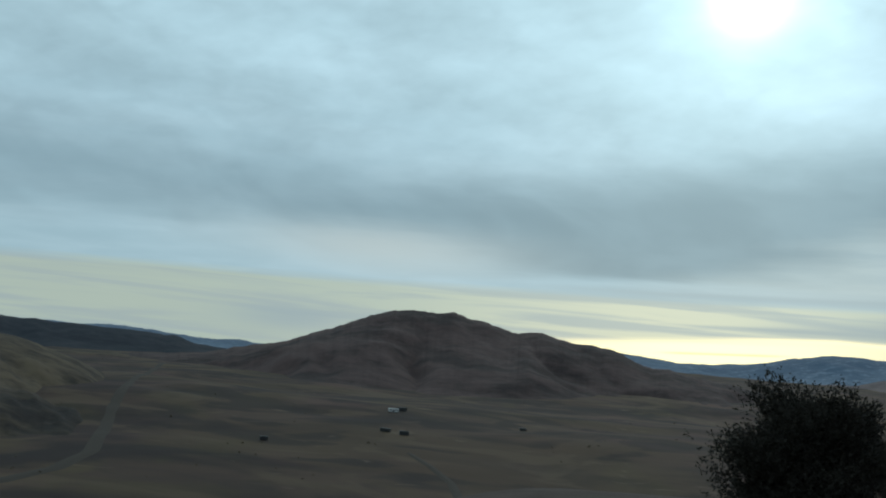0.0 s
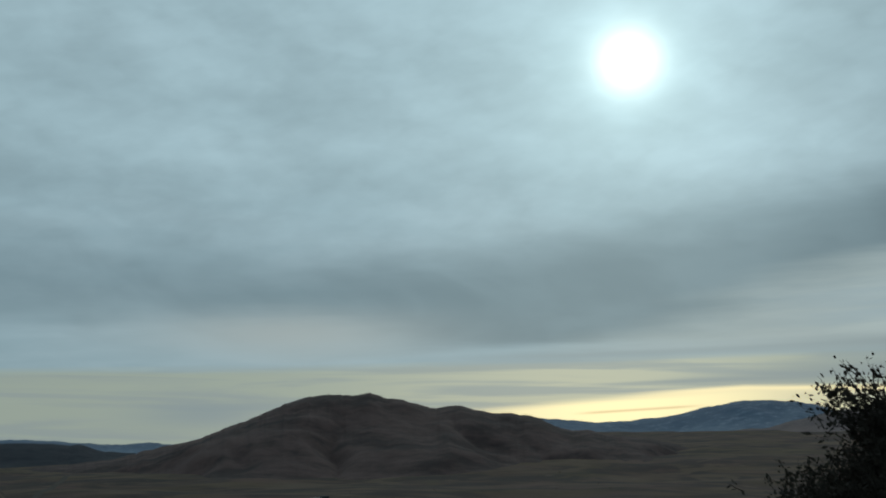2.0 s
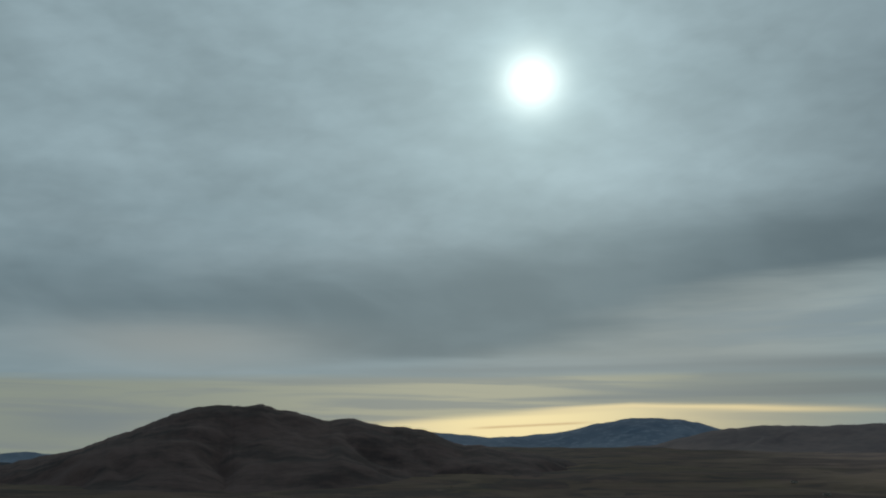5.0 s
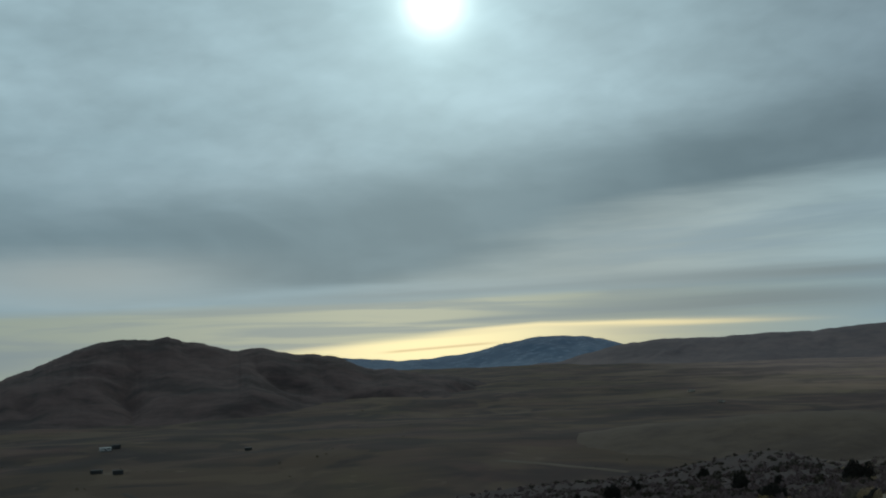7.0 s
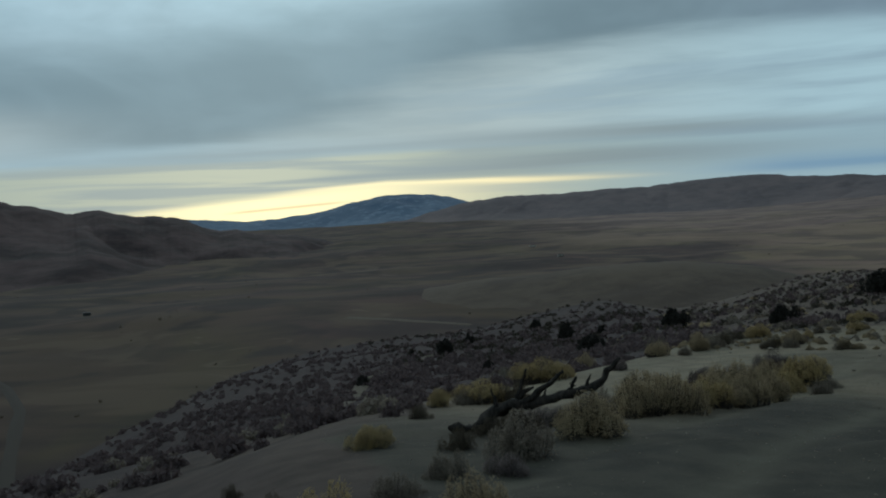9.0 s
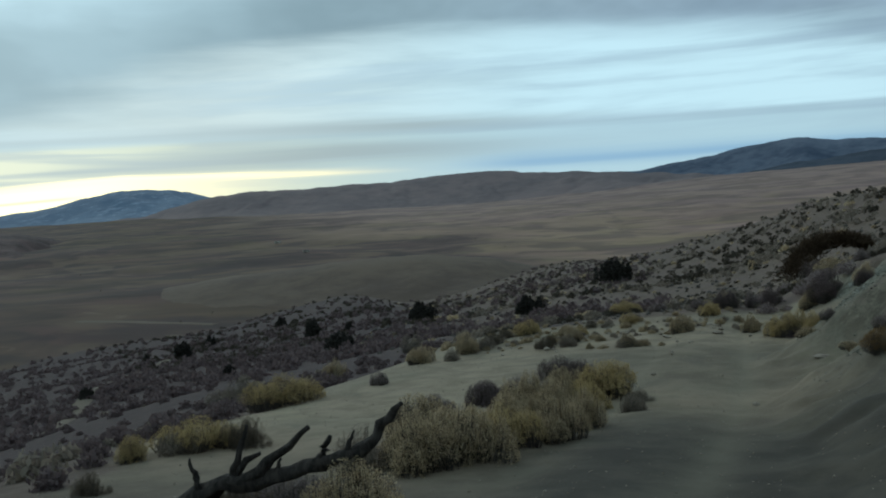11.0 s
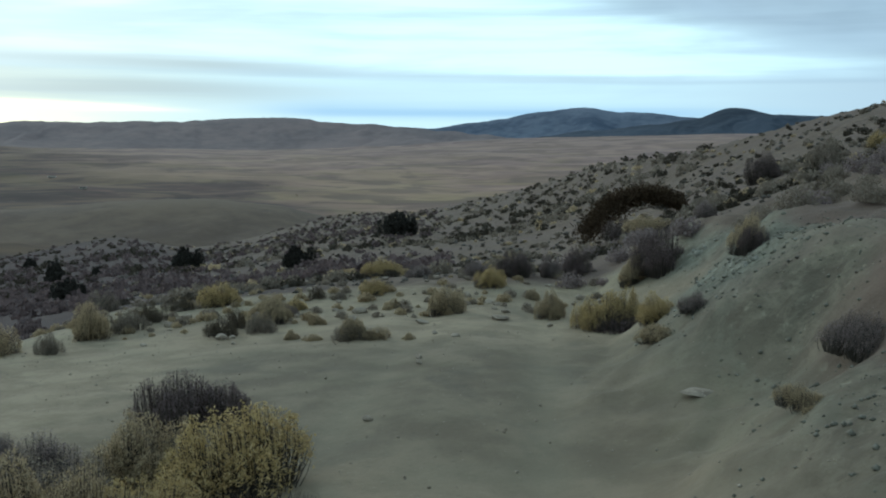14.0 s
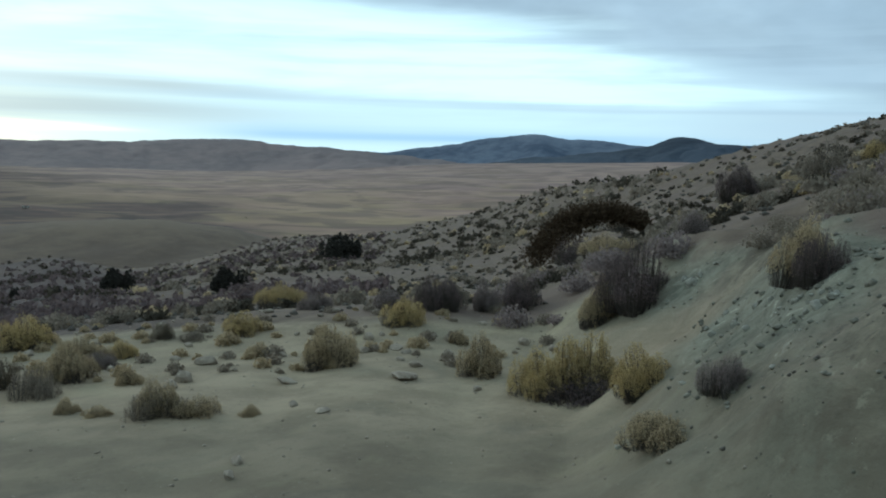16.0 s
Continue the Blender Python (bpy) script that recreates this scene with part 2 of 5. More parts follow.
def ground_look(g, p):
    grain = g.noise(p, 22.0, 5.0, 0.65)
    dabs = g.noise(p, 1.7, 5.0, 0.6)
    wash = g.noise(p, 0.22, 4.0, 0.55)
    acres = g.noise(p, 0.0095, 4.0, 0.5, warp=0.8)
    fields = g.noise(p, 0.0035, 5.0, 0.55, warp=0.8)
    sand = g.mix(g.ramp(dabs, 0.35, 0.65), (0.200, 0.160, 0.118), (0.286, 0.230, 0.172))
    sand = g.mix(g.math("MULTIPLY", g.ramp(wash, 0.4, 0.6), 0.55), sand, (0.172, 0.152, 0.114))
    blotch = g.noise(p, 0.7, 5.0, 0.6, warp=0.8)
    sand = g.mix(g.math("MULTIPLY", g.ramp(blotch, 0.55, 0.68), 0.5), sand, (0.290, 0.250, 0.175))
    sand = g.mix(g.math("MULTIPLY", g.ramp(blotch, 0.44, 0.32), 0.5), sand, (0.130, 0.112, 0.090))
    sand = g.mix(g.math("MULTIPLY", g.ramp(grain, 0.55, 0.75), 0.5), sand, (0.080, 0.070, 0.056))
    sand = g.mix(g.math("MULTIPLY", g.ramp(grain, 0.42, 0.28), 0.4), sand, (0.36, 0.33, 0.27))
    crumbs = g.noise(p, 75.0, 3.0, 0.7)
    sand = g.mix(g.math("MULTIPLY", g.ramp(crumbs, 0.60, 0.74), 0.5), sand, (0.075, 0.066, 0.054))
    hue = g.noise(p, 0.16, 4.0, 0.6, warp=0.7)
    sand = g.mix(g.math("MULTIPLY", g.ramp(hue, 0.44, 0.62), 0.65), sand, g.mix(g.ramp(dabs, 0.35, 0.65), (0.190, 0.142, 0.104), (0.270, 0.205, 0.152)))
    bank = g.node("Attribute")
    bank.attribute_name = "bank"
    streak = g.noise(g.scale(p, (1.0, 1.0, 1.6)), 2.2, 6.0, 0.7, warp=0.3)
    soil = g.mix(g.ramp(streak, 0.34, 0.66), (0.088, 0.079, 0.064), (0.196, 0.172, 0.138))
    teal = g.noise(p, 0.55, 5.0, 0.6, warp=0.6)
    soil = g.mix(g.math("MULTIPLY", g.ramp(teal, 0.50, 0.60), 0.75), soil, g.mix(g.ramp(streak, 0.34, 0.66), (0.088, 0.094, 0.078), (0.175, 0.180, 0.150)))
    soil = g.mix(g.math("MULTIPLY", g.ramp(streak, 0.66, 0.76), 0.5), soil, (0.34, 0.35, 0.30))
    # the cut bank is patchy: dark crumbled soil, mauve gravel and pale fresh slips
    slips = g.noise(g.scale(p, (1.0, 1.0, 0.7)), 1.25, 6.0, 0.68, warp=1.0)
    soil = g.mix(g.math("MULTIPLY", g.ramp(slips, 0.47, 0.38), 0.75), soil, (0.070, 0.060, 0.050))
    soil = g.mix(g.math("MULTIPLY", g.ramp(slips, 0.54, 0.62), 0.6), soil, (0.165, 0.132, 0.112))
    clods = g.noise(p, 9.0, 4.0, 0.65)
    soil = g.mix(g.math("MULTIPLY", g.ramp(clods, 0.57, 0.68), 0.7), soil, (0.055, 0.049, 0.042))
    soil = g.mix(g.math("MULTIPLY", g.ramp(clods, 0.40, 0.30), 0.5), soil, (0.30, 0.28, 0.23))
    sand = g.mix(g.math("MULTIPLY", bank.outputs["Fac"], 0.92), sand, soil)
    rocky = g.node("Attribute")
    rocky.attribute_name = "outcrop"
    shale = g.noise(p, 5.5, 5.0, 0.7, warp=0.9)
    crust = g.mix(g.ramp(shale, 0.36, 0.60), (0.082, 0.084, 0.070), (0.180, 0.182, 0.155))
    crust = g.mix(g.ramp(shale, 0.61, 0.68), crust, (0.46, 0.46, 0.41))
    sand = g.mix(g.math("MULTIPLY", rocky.outputs["Fac"], 0.85), sand, crust)
    scrub = g.mix(g.ramp(dabs, 0.3, 0.7), (0.090, 0.067, 0.051), (0.162, 0.122, 0.091))
    scrub = g.mix(g.math("MULTIPLY", g.ramp(wash, 0.45, 0.6), 0.6), scrub, (0.132, 0.098, 0.083))
    # the brushy knoll below the track is darker and purplish
    dusky = g.node("Attribute")
    dusky.attribute_name = "knoll"
    scrub = g.mix(dusky.outputs["Fac"], scrub, g.mix(g.ramp(dabs, 0.3, 0.7), (0.038, 0.026, 0.025), (0.066, 0.045, 0.042)))
    # valley floor: sage to the west, tan grass and mauve brush to the east
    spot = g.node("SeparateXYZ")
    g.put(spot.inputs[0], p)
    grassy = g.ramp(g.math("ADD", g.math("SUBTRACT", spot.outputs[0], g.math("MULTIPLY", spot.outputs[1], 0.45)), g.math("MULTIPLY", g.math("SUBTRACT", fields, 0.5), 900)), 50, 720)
    # sunward sage: its dimness against the light is painted into the colour
    dim_flats = g.mix(g.ramp(acres, 0.34, 0.66), (0.036, 0.024, 0.020), (0.094, 0.062, 0.042))
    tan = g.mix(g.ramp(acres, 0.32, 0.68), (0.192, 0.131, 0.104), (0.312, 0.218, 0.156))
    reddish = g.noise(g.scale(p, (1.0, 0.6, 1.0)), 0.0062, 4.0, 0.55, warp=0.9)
    dim_flats = g.mix(g.math("MULTIPLY", g.ramp(reddish, 0.50, 0.62), 0.7), dim_flats, g.mix(g.ramp(acres, 0.34, 0.66), (0.060, 0.034, 0.029), (0.120, 0.070, 0.056)))
    dim_flats = g.mix(g.math("MULTIPLY", g.ramp(reddish, 0.46, 0.36), 0.6), dim_flats, g.mix(g.ramp(acres, 0.34, 0.66), (0.052, 0.042, 0.020), (0.108, 0.084, 0.038)))
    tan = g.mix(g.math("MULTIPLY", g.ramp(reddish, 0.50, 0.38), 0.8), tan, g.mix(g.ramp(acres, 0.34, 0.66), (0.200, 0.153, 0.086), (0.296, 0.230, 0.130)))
    plain = g.mix(grassy, dim_flats, tan)
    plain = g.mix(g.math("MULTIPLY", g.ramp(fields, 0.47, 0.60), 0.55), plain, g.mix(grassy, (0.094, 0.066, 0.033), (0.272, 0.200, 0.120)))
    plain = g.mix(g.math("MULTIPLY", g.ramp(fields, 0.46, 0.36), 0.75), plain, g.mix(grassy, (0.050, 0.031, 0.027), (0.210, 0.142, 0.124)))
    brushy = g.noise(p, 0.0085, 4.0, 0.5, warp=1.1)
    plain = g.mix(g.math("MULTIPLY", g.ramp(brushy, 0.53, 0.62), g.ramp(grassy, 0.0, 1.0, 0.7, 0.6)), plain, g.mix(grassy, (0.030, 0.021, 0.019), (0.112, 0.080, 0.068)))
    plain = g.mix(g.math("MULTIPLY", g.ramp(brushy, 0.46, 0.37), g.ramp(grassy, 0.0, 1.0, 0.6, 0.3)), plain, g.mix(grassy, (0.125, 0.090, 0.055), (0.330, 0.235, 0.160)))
    pale = g.noise(p, 0.02, 3.0, 0.5, warp=1.5)
    plain = g.mix(g.math("MULTIPLY", g.ramp(pale, 0.64, 0.76), 0.3), plain, (0.25, 0.195, 0.14))
    # how far out: track bench, brushy hillside, valley floor
    own = g.node("Attribute")
    own.attribute_name = "bare"
    far = g.node("Attribute")
    far.attribute_name = "valley"
    edge = g.math("ADD", own.outputs["Fac"], g.math("MULTIPLY", g.math("SUBTRACT", dabs, 0.5), 0.5))
    # tread and rear bench: their dim look is put into the sand's colour
    dim_soil = g.node("Attribute")
    dim_soil.attribute_name = "dim_soil"
    sand = g.mix(g.math("MULTIPLY", dim_soil.outputs["Fac"], 0.9), sand, g.mix(g.ramp(dabs, 0.35, 0.65), (0.034, 0.030, 0.026), (0.060, 0.053, 0.044)))
    rut = g.node("Attribute")
    rut.attribute_name = "rut"
    sand = g.mix(g.math("MULTIPLY", rut.outputs["Fac"], 0.24), sand, (0.270, 0.240, 0.180))
    # with distance the eastern floor blends towards a paler mauve
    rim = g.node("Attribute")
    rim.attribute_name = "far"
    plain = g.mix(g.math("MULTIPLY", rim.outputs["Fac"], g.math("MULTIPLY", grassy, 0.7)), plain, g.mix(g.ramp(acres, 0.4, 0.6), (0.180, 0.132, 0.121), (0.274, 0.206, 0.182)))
    sand = g.mix(1.0, sand, (1.05, 1.075, 1.01), "MULTIPLY")
    c = g.mix(g.ramp(edge, 0.3, 0.65), scrub, sand)
    plain = g.mix(1.0, plain, (1.02, 0.985, 1.0), "MULTIPLY")
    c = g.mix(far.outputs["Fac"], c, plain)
    c = g.mix(1.0, c, (1.06, 1.0, 0.97), "MULTIPLY")
    rubble = g.math("MULTIPLY", g.math("ADD", g.math("MULTIPLY", streak, 2.2), clods), bank.outputs["Fac"])
    return c, g.math("ADD", g.math("ADD", g.math("MULTIPLY", grain, 0.5), dabs), rubble)


def mountain_look(rock, brush, snow=0.0, size=0.012):
    def build(g, p):
        big = g.noise(p, size * 0.25, 5.0, 0.6, warp=0.5)
        small = g.noise(p, size * 2.2, 6.0, 0.65)
        c = g.mix(g.ramp(g.math("ADD", g.math("MULTIPLY", big, 0.6), g.math("MULTIPLY", small, 0.4)), 0.38, 0.62), brush, rock)
        if snow:
            c = g.mix(g.math("MULTIPLY", g.ramp(small, 0.52, 0.7), snow), c, (0.50, 0.56, 0.66))
        return c, small
    return build


def plant_look(dark, light, tip):
    def build(g, p):
        info = g.node("ObjectInfo").outputs["Random"]
        island = g.node("NewGeometry").outputs["Random Per Island"]
        c = g.mix(island, dark, light)
        c = g.mix(g.math("MULTIPLY", g.ramp(g.math("FRACT", g.math("MULTIPLY", island, 7.3)), 0.7, 1.0), 0.6), c, tip)
        c = g.mix(g.math("MULTIPLY", info, 0.35), c, g.mix(0.5, dark, (0.13, 0.115, 0.09)))
        return c, None
    return build


def rock_look(a, b, c):
    def build(g, p):
        n = g.noise(p, 6.0, 6.0, 0.65, warp=0.5)
        s = g.noise(p, 38.0, 3.0, 0.6)
        col = g.mix(g.ramp(n, 0.36, 0.64), a, b)
        return g.mix(g.math("MULTIPLY", g.ramp(s, 0.58, 0.72), 0.6), col, c), n
    return build


def wood_look(g, p):
    n = g.noise(g.scale(p, (9.0, 9.0, 2.5)), 3.0, 6.0, 0.65, warp=0.6)
    w = g.noise(p, 3.0, 4.0, 0.55)
    c = g.mix(g.ramp(n, 0.35, 0.65), (0.017, 0.014, 0.012), (0.052, 0.041, 0.034))
    return g.mix(g.math("MULTIPLY", g.ramp(w, 0.55, 0.7), 0.4), c, (0.10, 0.082, 0.07)), n


def paint_look(base, stain):
    def build(g, p):
        n = g.noise(p, 0.9, 4.0, 0.6)
        return g.mix(g.math("MULTIPLY", g.ramp(n, 0.5, 0.7), 0.5), base, stain), None
    return build


GROUND = surface("dry_ground", ground_look, bump=(0.5, 0.03))
HILL = surface("brown_hill", mountain_look((0.128, 0.080, 0.072), (0.039, 0.025, 0.024), size=0.010), bump=(0.6, 6.0))
FOOTHILL = surface("foothill", mountain_look((0.165, 0.118, 0.074), (0.030, 0.022, 0.019), size=0.02), bump=(0.6, 4.0))
# the blue of the far ranges is distance haze painted into their base colours
BLUE = surface("hazed_blue_range", mountain_look((0.175, 0.235, 0.310), (0.125, 0.175, 0.245), snow=0.35, size=0.012), bump=(0.5, 8.0))
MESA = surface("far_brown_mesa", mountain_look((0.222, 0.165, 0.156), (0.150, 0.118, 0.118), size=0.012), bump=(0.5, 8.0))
SLATE = surface("hazed_slate_range", mountain_look((0.128, 0.150, 0.195), (0.056, 0.076, 0.115), size=0.010), bump=(0.5, 8.0))
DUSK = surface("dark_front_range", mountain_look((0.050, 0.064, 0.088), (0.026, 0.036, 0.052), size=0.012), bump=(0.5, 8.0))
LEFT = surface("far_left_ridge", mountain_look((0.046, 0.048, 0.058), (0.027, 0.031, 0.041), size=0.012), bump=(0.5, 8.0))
YELLOW = surface("rabbitbrush_tops", plant_look((0.390, 0.285, 0.130), (0.580, 0.425, 0.200), (0.70, 0.56, 0.33)), thin=0.5)
STRAW = surface("dry_grass", plant_look((0.340, 0.255, 0.155), (0.540, 0.415, 0.255), (0.68, 0.55, 0.38)), thin=0.5)
SAGE = surface("sagebrush_leaves", plant_look((0.185, 0.148, 0.118), (0.330, 0.268, 0.208), (0.44, 0.365, 0.28)), thin=0.45)
MAUVE = surface("bare_twigs", plant_look((0.178, 0.137, 0.132), (0.340, 0.265, 0.250), (0.43, 0.345, 0.315)), thin=0.48)
KNOLL = surface("dark_bare_twigs", plant_look((0.104, 0.074, 0.074), (0.190, 0.136, 0.132), (0.25, 0.185, 0.172)), thin=0.36)
RUST = surface("rust_brush", plant_look((0.150, 0.082, 0.030), (0.290, 0.165, 0.060), (0.36, 0.24, 0.11)), thin=0.4)
BROWN = surface("brown_juniper_leaves", plant_look((0.040, 0.025, 0.014), (0.085, 0.054, 0.032), (0.115, 0.075, 0.046)), thin=0.15)
SPECK = surface("dark_low_shrub_leaves", plant_look((0.038, 0.030, 0.022), (0.078, 0.061, 0.044), (0.115, 0.09, 0.064)), thin=0.25)
WOODY = surface("dark_woody_stems", plant_look((0.034, 0.027, 0.024), (0.078, 0.062, 0.052), (0.11, 0.09, 0.075)), thin=0.25)
DARK = surface("juniper_leaves", plant_look((0.016, 0.014, 0.012), (0.040, 0.034, 0.027), (0.06, 0.052, 0.04)))
OLIVE = surface("dark_brush_leaves", plant_look((0.082, 0.062, 0.041), (0.145, 0.110, 0.072), (0.185, 0.14, 0.095)), thin=0.4)
STEM = surface("grey_stems", plant_look((0.050, 0.042, 0.036), (0.110, 0.095, 0.080), (0.15, 0.13, 0.11)), thin=0.4)
SHRUB = surface("evergreen_shrub_leaves", plant_look((0.014, 0.012, 0.010), (0.040, 0.034, 0.027), (0.065, 0.056, 0.042)), thin=0.15)
BARK = surface("weathered_dead_wood", wood_look, bump=(0.9, 0.02))
STONE = surface("brown_stone", rock_look((0.20, 0.156, 0.118), (0.32, 0.262, 0.205), (0.48, 0.41, 0.335)), bump=(0.6, 0.02))
PALE = surface("pale_green_rock", rock_look((0.165, 0.152, 0.122), (0.300, 0.280, 0.235), (0.55, 0.52, 0.45)), bump=(0.9, 0.03))
CRUMB = surface("grey_green_rock", rock_look((0.105, 0.095, 0.075), (0.195, 0.178, 0.142), (0.31, 0.29, 0.24)), bump=(0.9, 0.03))
WHITE = surface("white_paint", paint_look((0.78, 0.77, 0.74), (0.55, 0.50, 0.44)), rough=0.5)
FADED = surface("faded_paint", paint_look((0.60, 0.54, 0.46), (0.40, 0.34, 0.28)), rough=0.7)
TIN = surface("dark_tin", paint_look((0.05, 0.05, 0.05), (0.10, 0.08, 0.07)), rough=0.6)
ROAD = surface("pale_dirt", rock_look((0.058, 0.043, 0.033), (0.082, 0.062, 0.047), (0.105, 0.081, 0.062)))
PAN = surface("pale_dry_pan", rock_look((0.120, 0.092, 0.064), (0.165, 0.128, 0.090), (0.21, 0.165, 0.12)))
RISE = surface("brown_rise", mountain_look((0.150, 0.106, 0.074), (0.098, 0.068, 0.051), size=0.03), bump=(0.5, 2.0))
FLINT = surface("dark_stone", rock_look((0.062, 0.052, 0.044), (0.115, 0.097, 0.081), (0.19, 0.16, 0.135)))

# ---- the lie of the land ----
# the track that the vehicle follows: x, y, height of its surface
TRACK = [(-20.6, -40.0, 1.6), (-20.2, -24.1, 0.62), (-19.5, -17.8, 0.40), (-17.7, -13.8, 0.50), (-14.0, -11.6, 0.22), (-11.2, -7.3, -0.05),
         (-5.9, -3.3, -0.72), (0.0, 0.0, -1.48), (4.5, 2.8, -1.64), (10.0, 6.2, -1.86), (16.0, 9.6, -2.15)]
# azimuth from the bend: slope of the sight line to the near brink and to the ridge behind it
LAND = [(-180, 2, 2.5), (-150, 1.6, 1.6), (-125, 0.2, -1.5), (-105, -5, -9), (-70, -10, -15), (-20, -15, -16), (-4, -14.5, -13.5), (4, -14, -10.7), (9.6, -13.4, -8.6),
        (14, -12.8, -7.8), (20, -12, -7.2), (25.5, -11, -6.9), (30.5, -10.4, -5.75), (33.4, -9.6, -5.25), (37, -9.2, -6.15), (40.5, -8.9, -5.6), (44.3, -8.5, -4.5), (46.8, -8.3, -3.95),
        (50, -8.1, -3.95), (55.3, -7.6, -2.85), (59.2, -8, -1.65), (61.5, -6.6, -0.64), (65.8, -5, 0), (69, -3.4, 0.95), (73.5, -1.6, 2.5), (79.7, 0.8, 3.88), (95, 6, 7),
        (115, 8, 10), (150, 4, 6), (180, 2, 2.5)]
# azimuth: distance of that ridge
REACH = [(-180, 60), (-125, 50), (-105, 50), (-70, 60), (-20, 80), (-4, 110), (4, 140), (9.6, 165), (20, 195), (33.4, 230), (50, 230), (55.3, 200), (59.2, 150), (61.5, 125), (65.8, 95), (69, 80), (79.7, 60), (95, 55), (150, 60), (180, 60)]
# azimuth: slope of the sight line to the far rim of the valley
RIM = [(-180, -0.5), (-60, -2.0), (-26, -2.3), (-14, -1.95), (0, -1.45), (14, -0.55), (27, -0.35), (40, -0.25), (50, 0.12), (56, 0.6), (68, 1.1), (90, 1.6), (180, -0.5)]
FLOOR = -66.0


def smooth(v, low, high):
    t = np.clip((v - low) / (high - low), 0, 1)
    return t * t * (3 - 2 * t)


def along(table, az, column):
    """A column of a table over azimuth, with rounded corners."""
    a = np.array([row[0] for row in table], float)
    c = np.array([row[column] for row in table], float)
    return sum(np.interp(az + d, a, c) * w for d, w in ((-1.2, 0.25), (0, 0.5), (1.2, 0.25)))


def waves(x, y, seed, length, octaves=4, gain=0.5):
    """Smooth value noise, -1 to 1, with its longest waves of the given length."""
    total, weight = 0.0, 1.0
    for o in range(octaves):
        rng = np.random.RandomState(seed + o)
        table = rng.uniform(-1, 1, (256, 256))
        u, v = x / length * 2 ** o + 37.3 * o, y / length * 2 ** o + 11.7 * o
        i, j = np.floor(u).astype(int), np.floor(v).astype(int)
        fu, fv = u - i, v - j
        fu, fv = fu * fu * (3 - 2 * fu), fv * fv * (3 - 2 * fv)
        a, b = table[i % 256, j % 256], table[(i + 1) % 256, j % 256]
        c, d = table[i % 256, (j + 1) % 256], table[(i + 1) % 256, (j + 1) % 256]
        total = total + weight * ((a * (1 - fu) + b * fu) * (1 - fv) + (c * (1 - fu) + d * fu) * fv)
        weight *= gain
    return total


def by_track(x, y):
    """Signed distance from the track (left is positive), its height there, and the way along it."""
    best = np.full(np.shape(x), 1e9)
    side, level, run = np.zeros(np.shape(x)), np.zeros(np.shape(x)), np.zeros(np.shape(x))
    past = 0.0
    for (x0, y0, z0), (x1, y1, z1) in zip(TRACK, TRACK[1:]):
        dx, dy = x1 - x0, y1 - y0
        size = math.hypot(dx, dy)
        t = np.clip(((x - x0) * dx + (y - y0) * dy) / size ** 2, 0, 1)
        ox, oy = x - x0 - t * dx, y - y0 - t * dy
        d = np.hypot(ox, oy)
        near = d < best
        best = np.where(near, d, best)
        side = np.where(near, np.where(dx * oy - dy * ox >= 0, d, -d), side)
        level = np.where(near, z0 + t * (z1 - z0), level)
        run = np.where(near, past + t * size, run)
        past += size
    return side, level, run


BEND = sum(math.hypot(b[0] - a[0], b[1] - a[1]) for a, b in zip(TRACK[:7], TRACK[1:8]))  # way along the track to the origin


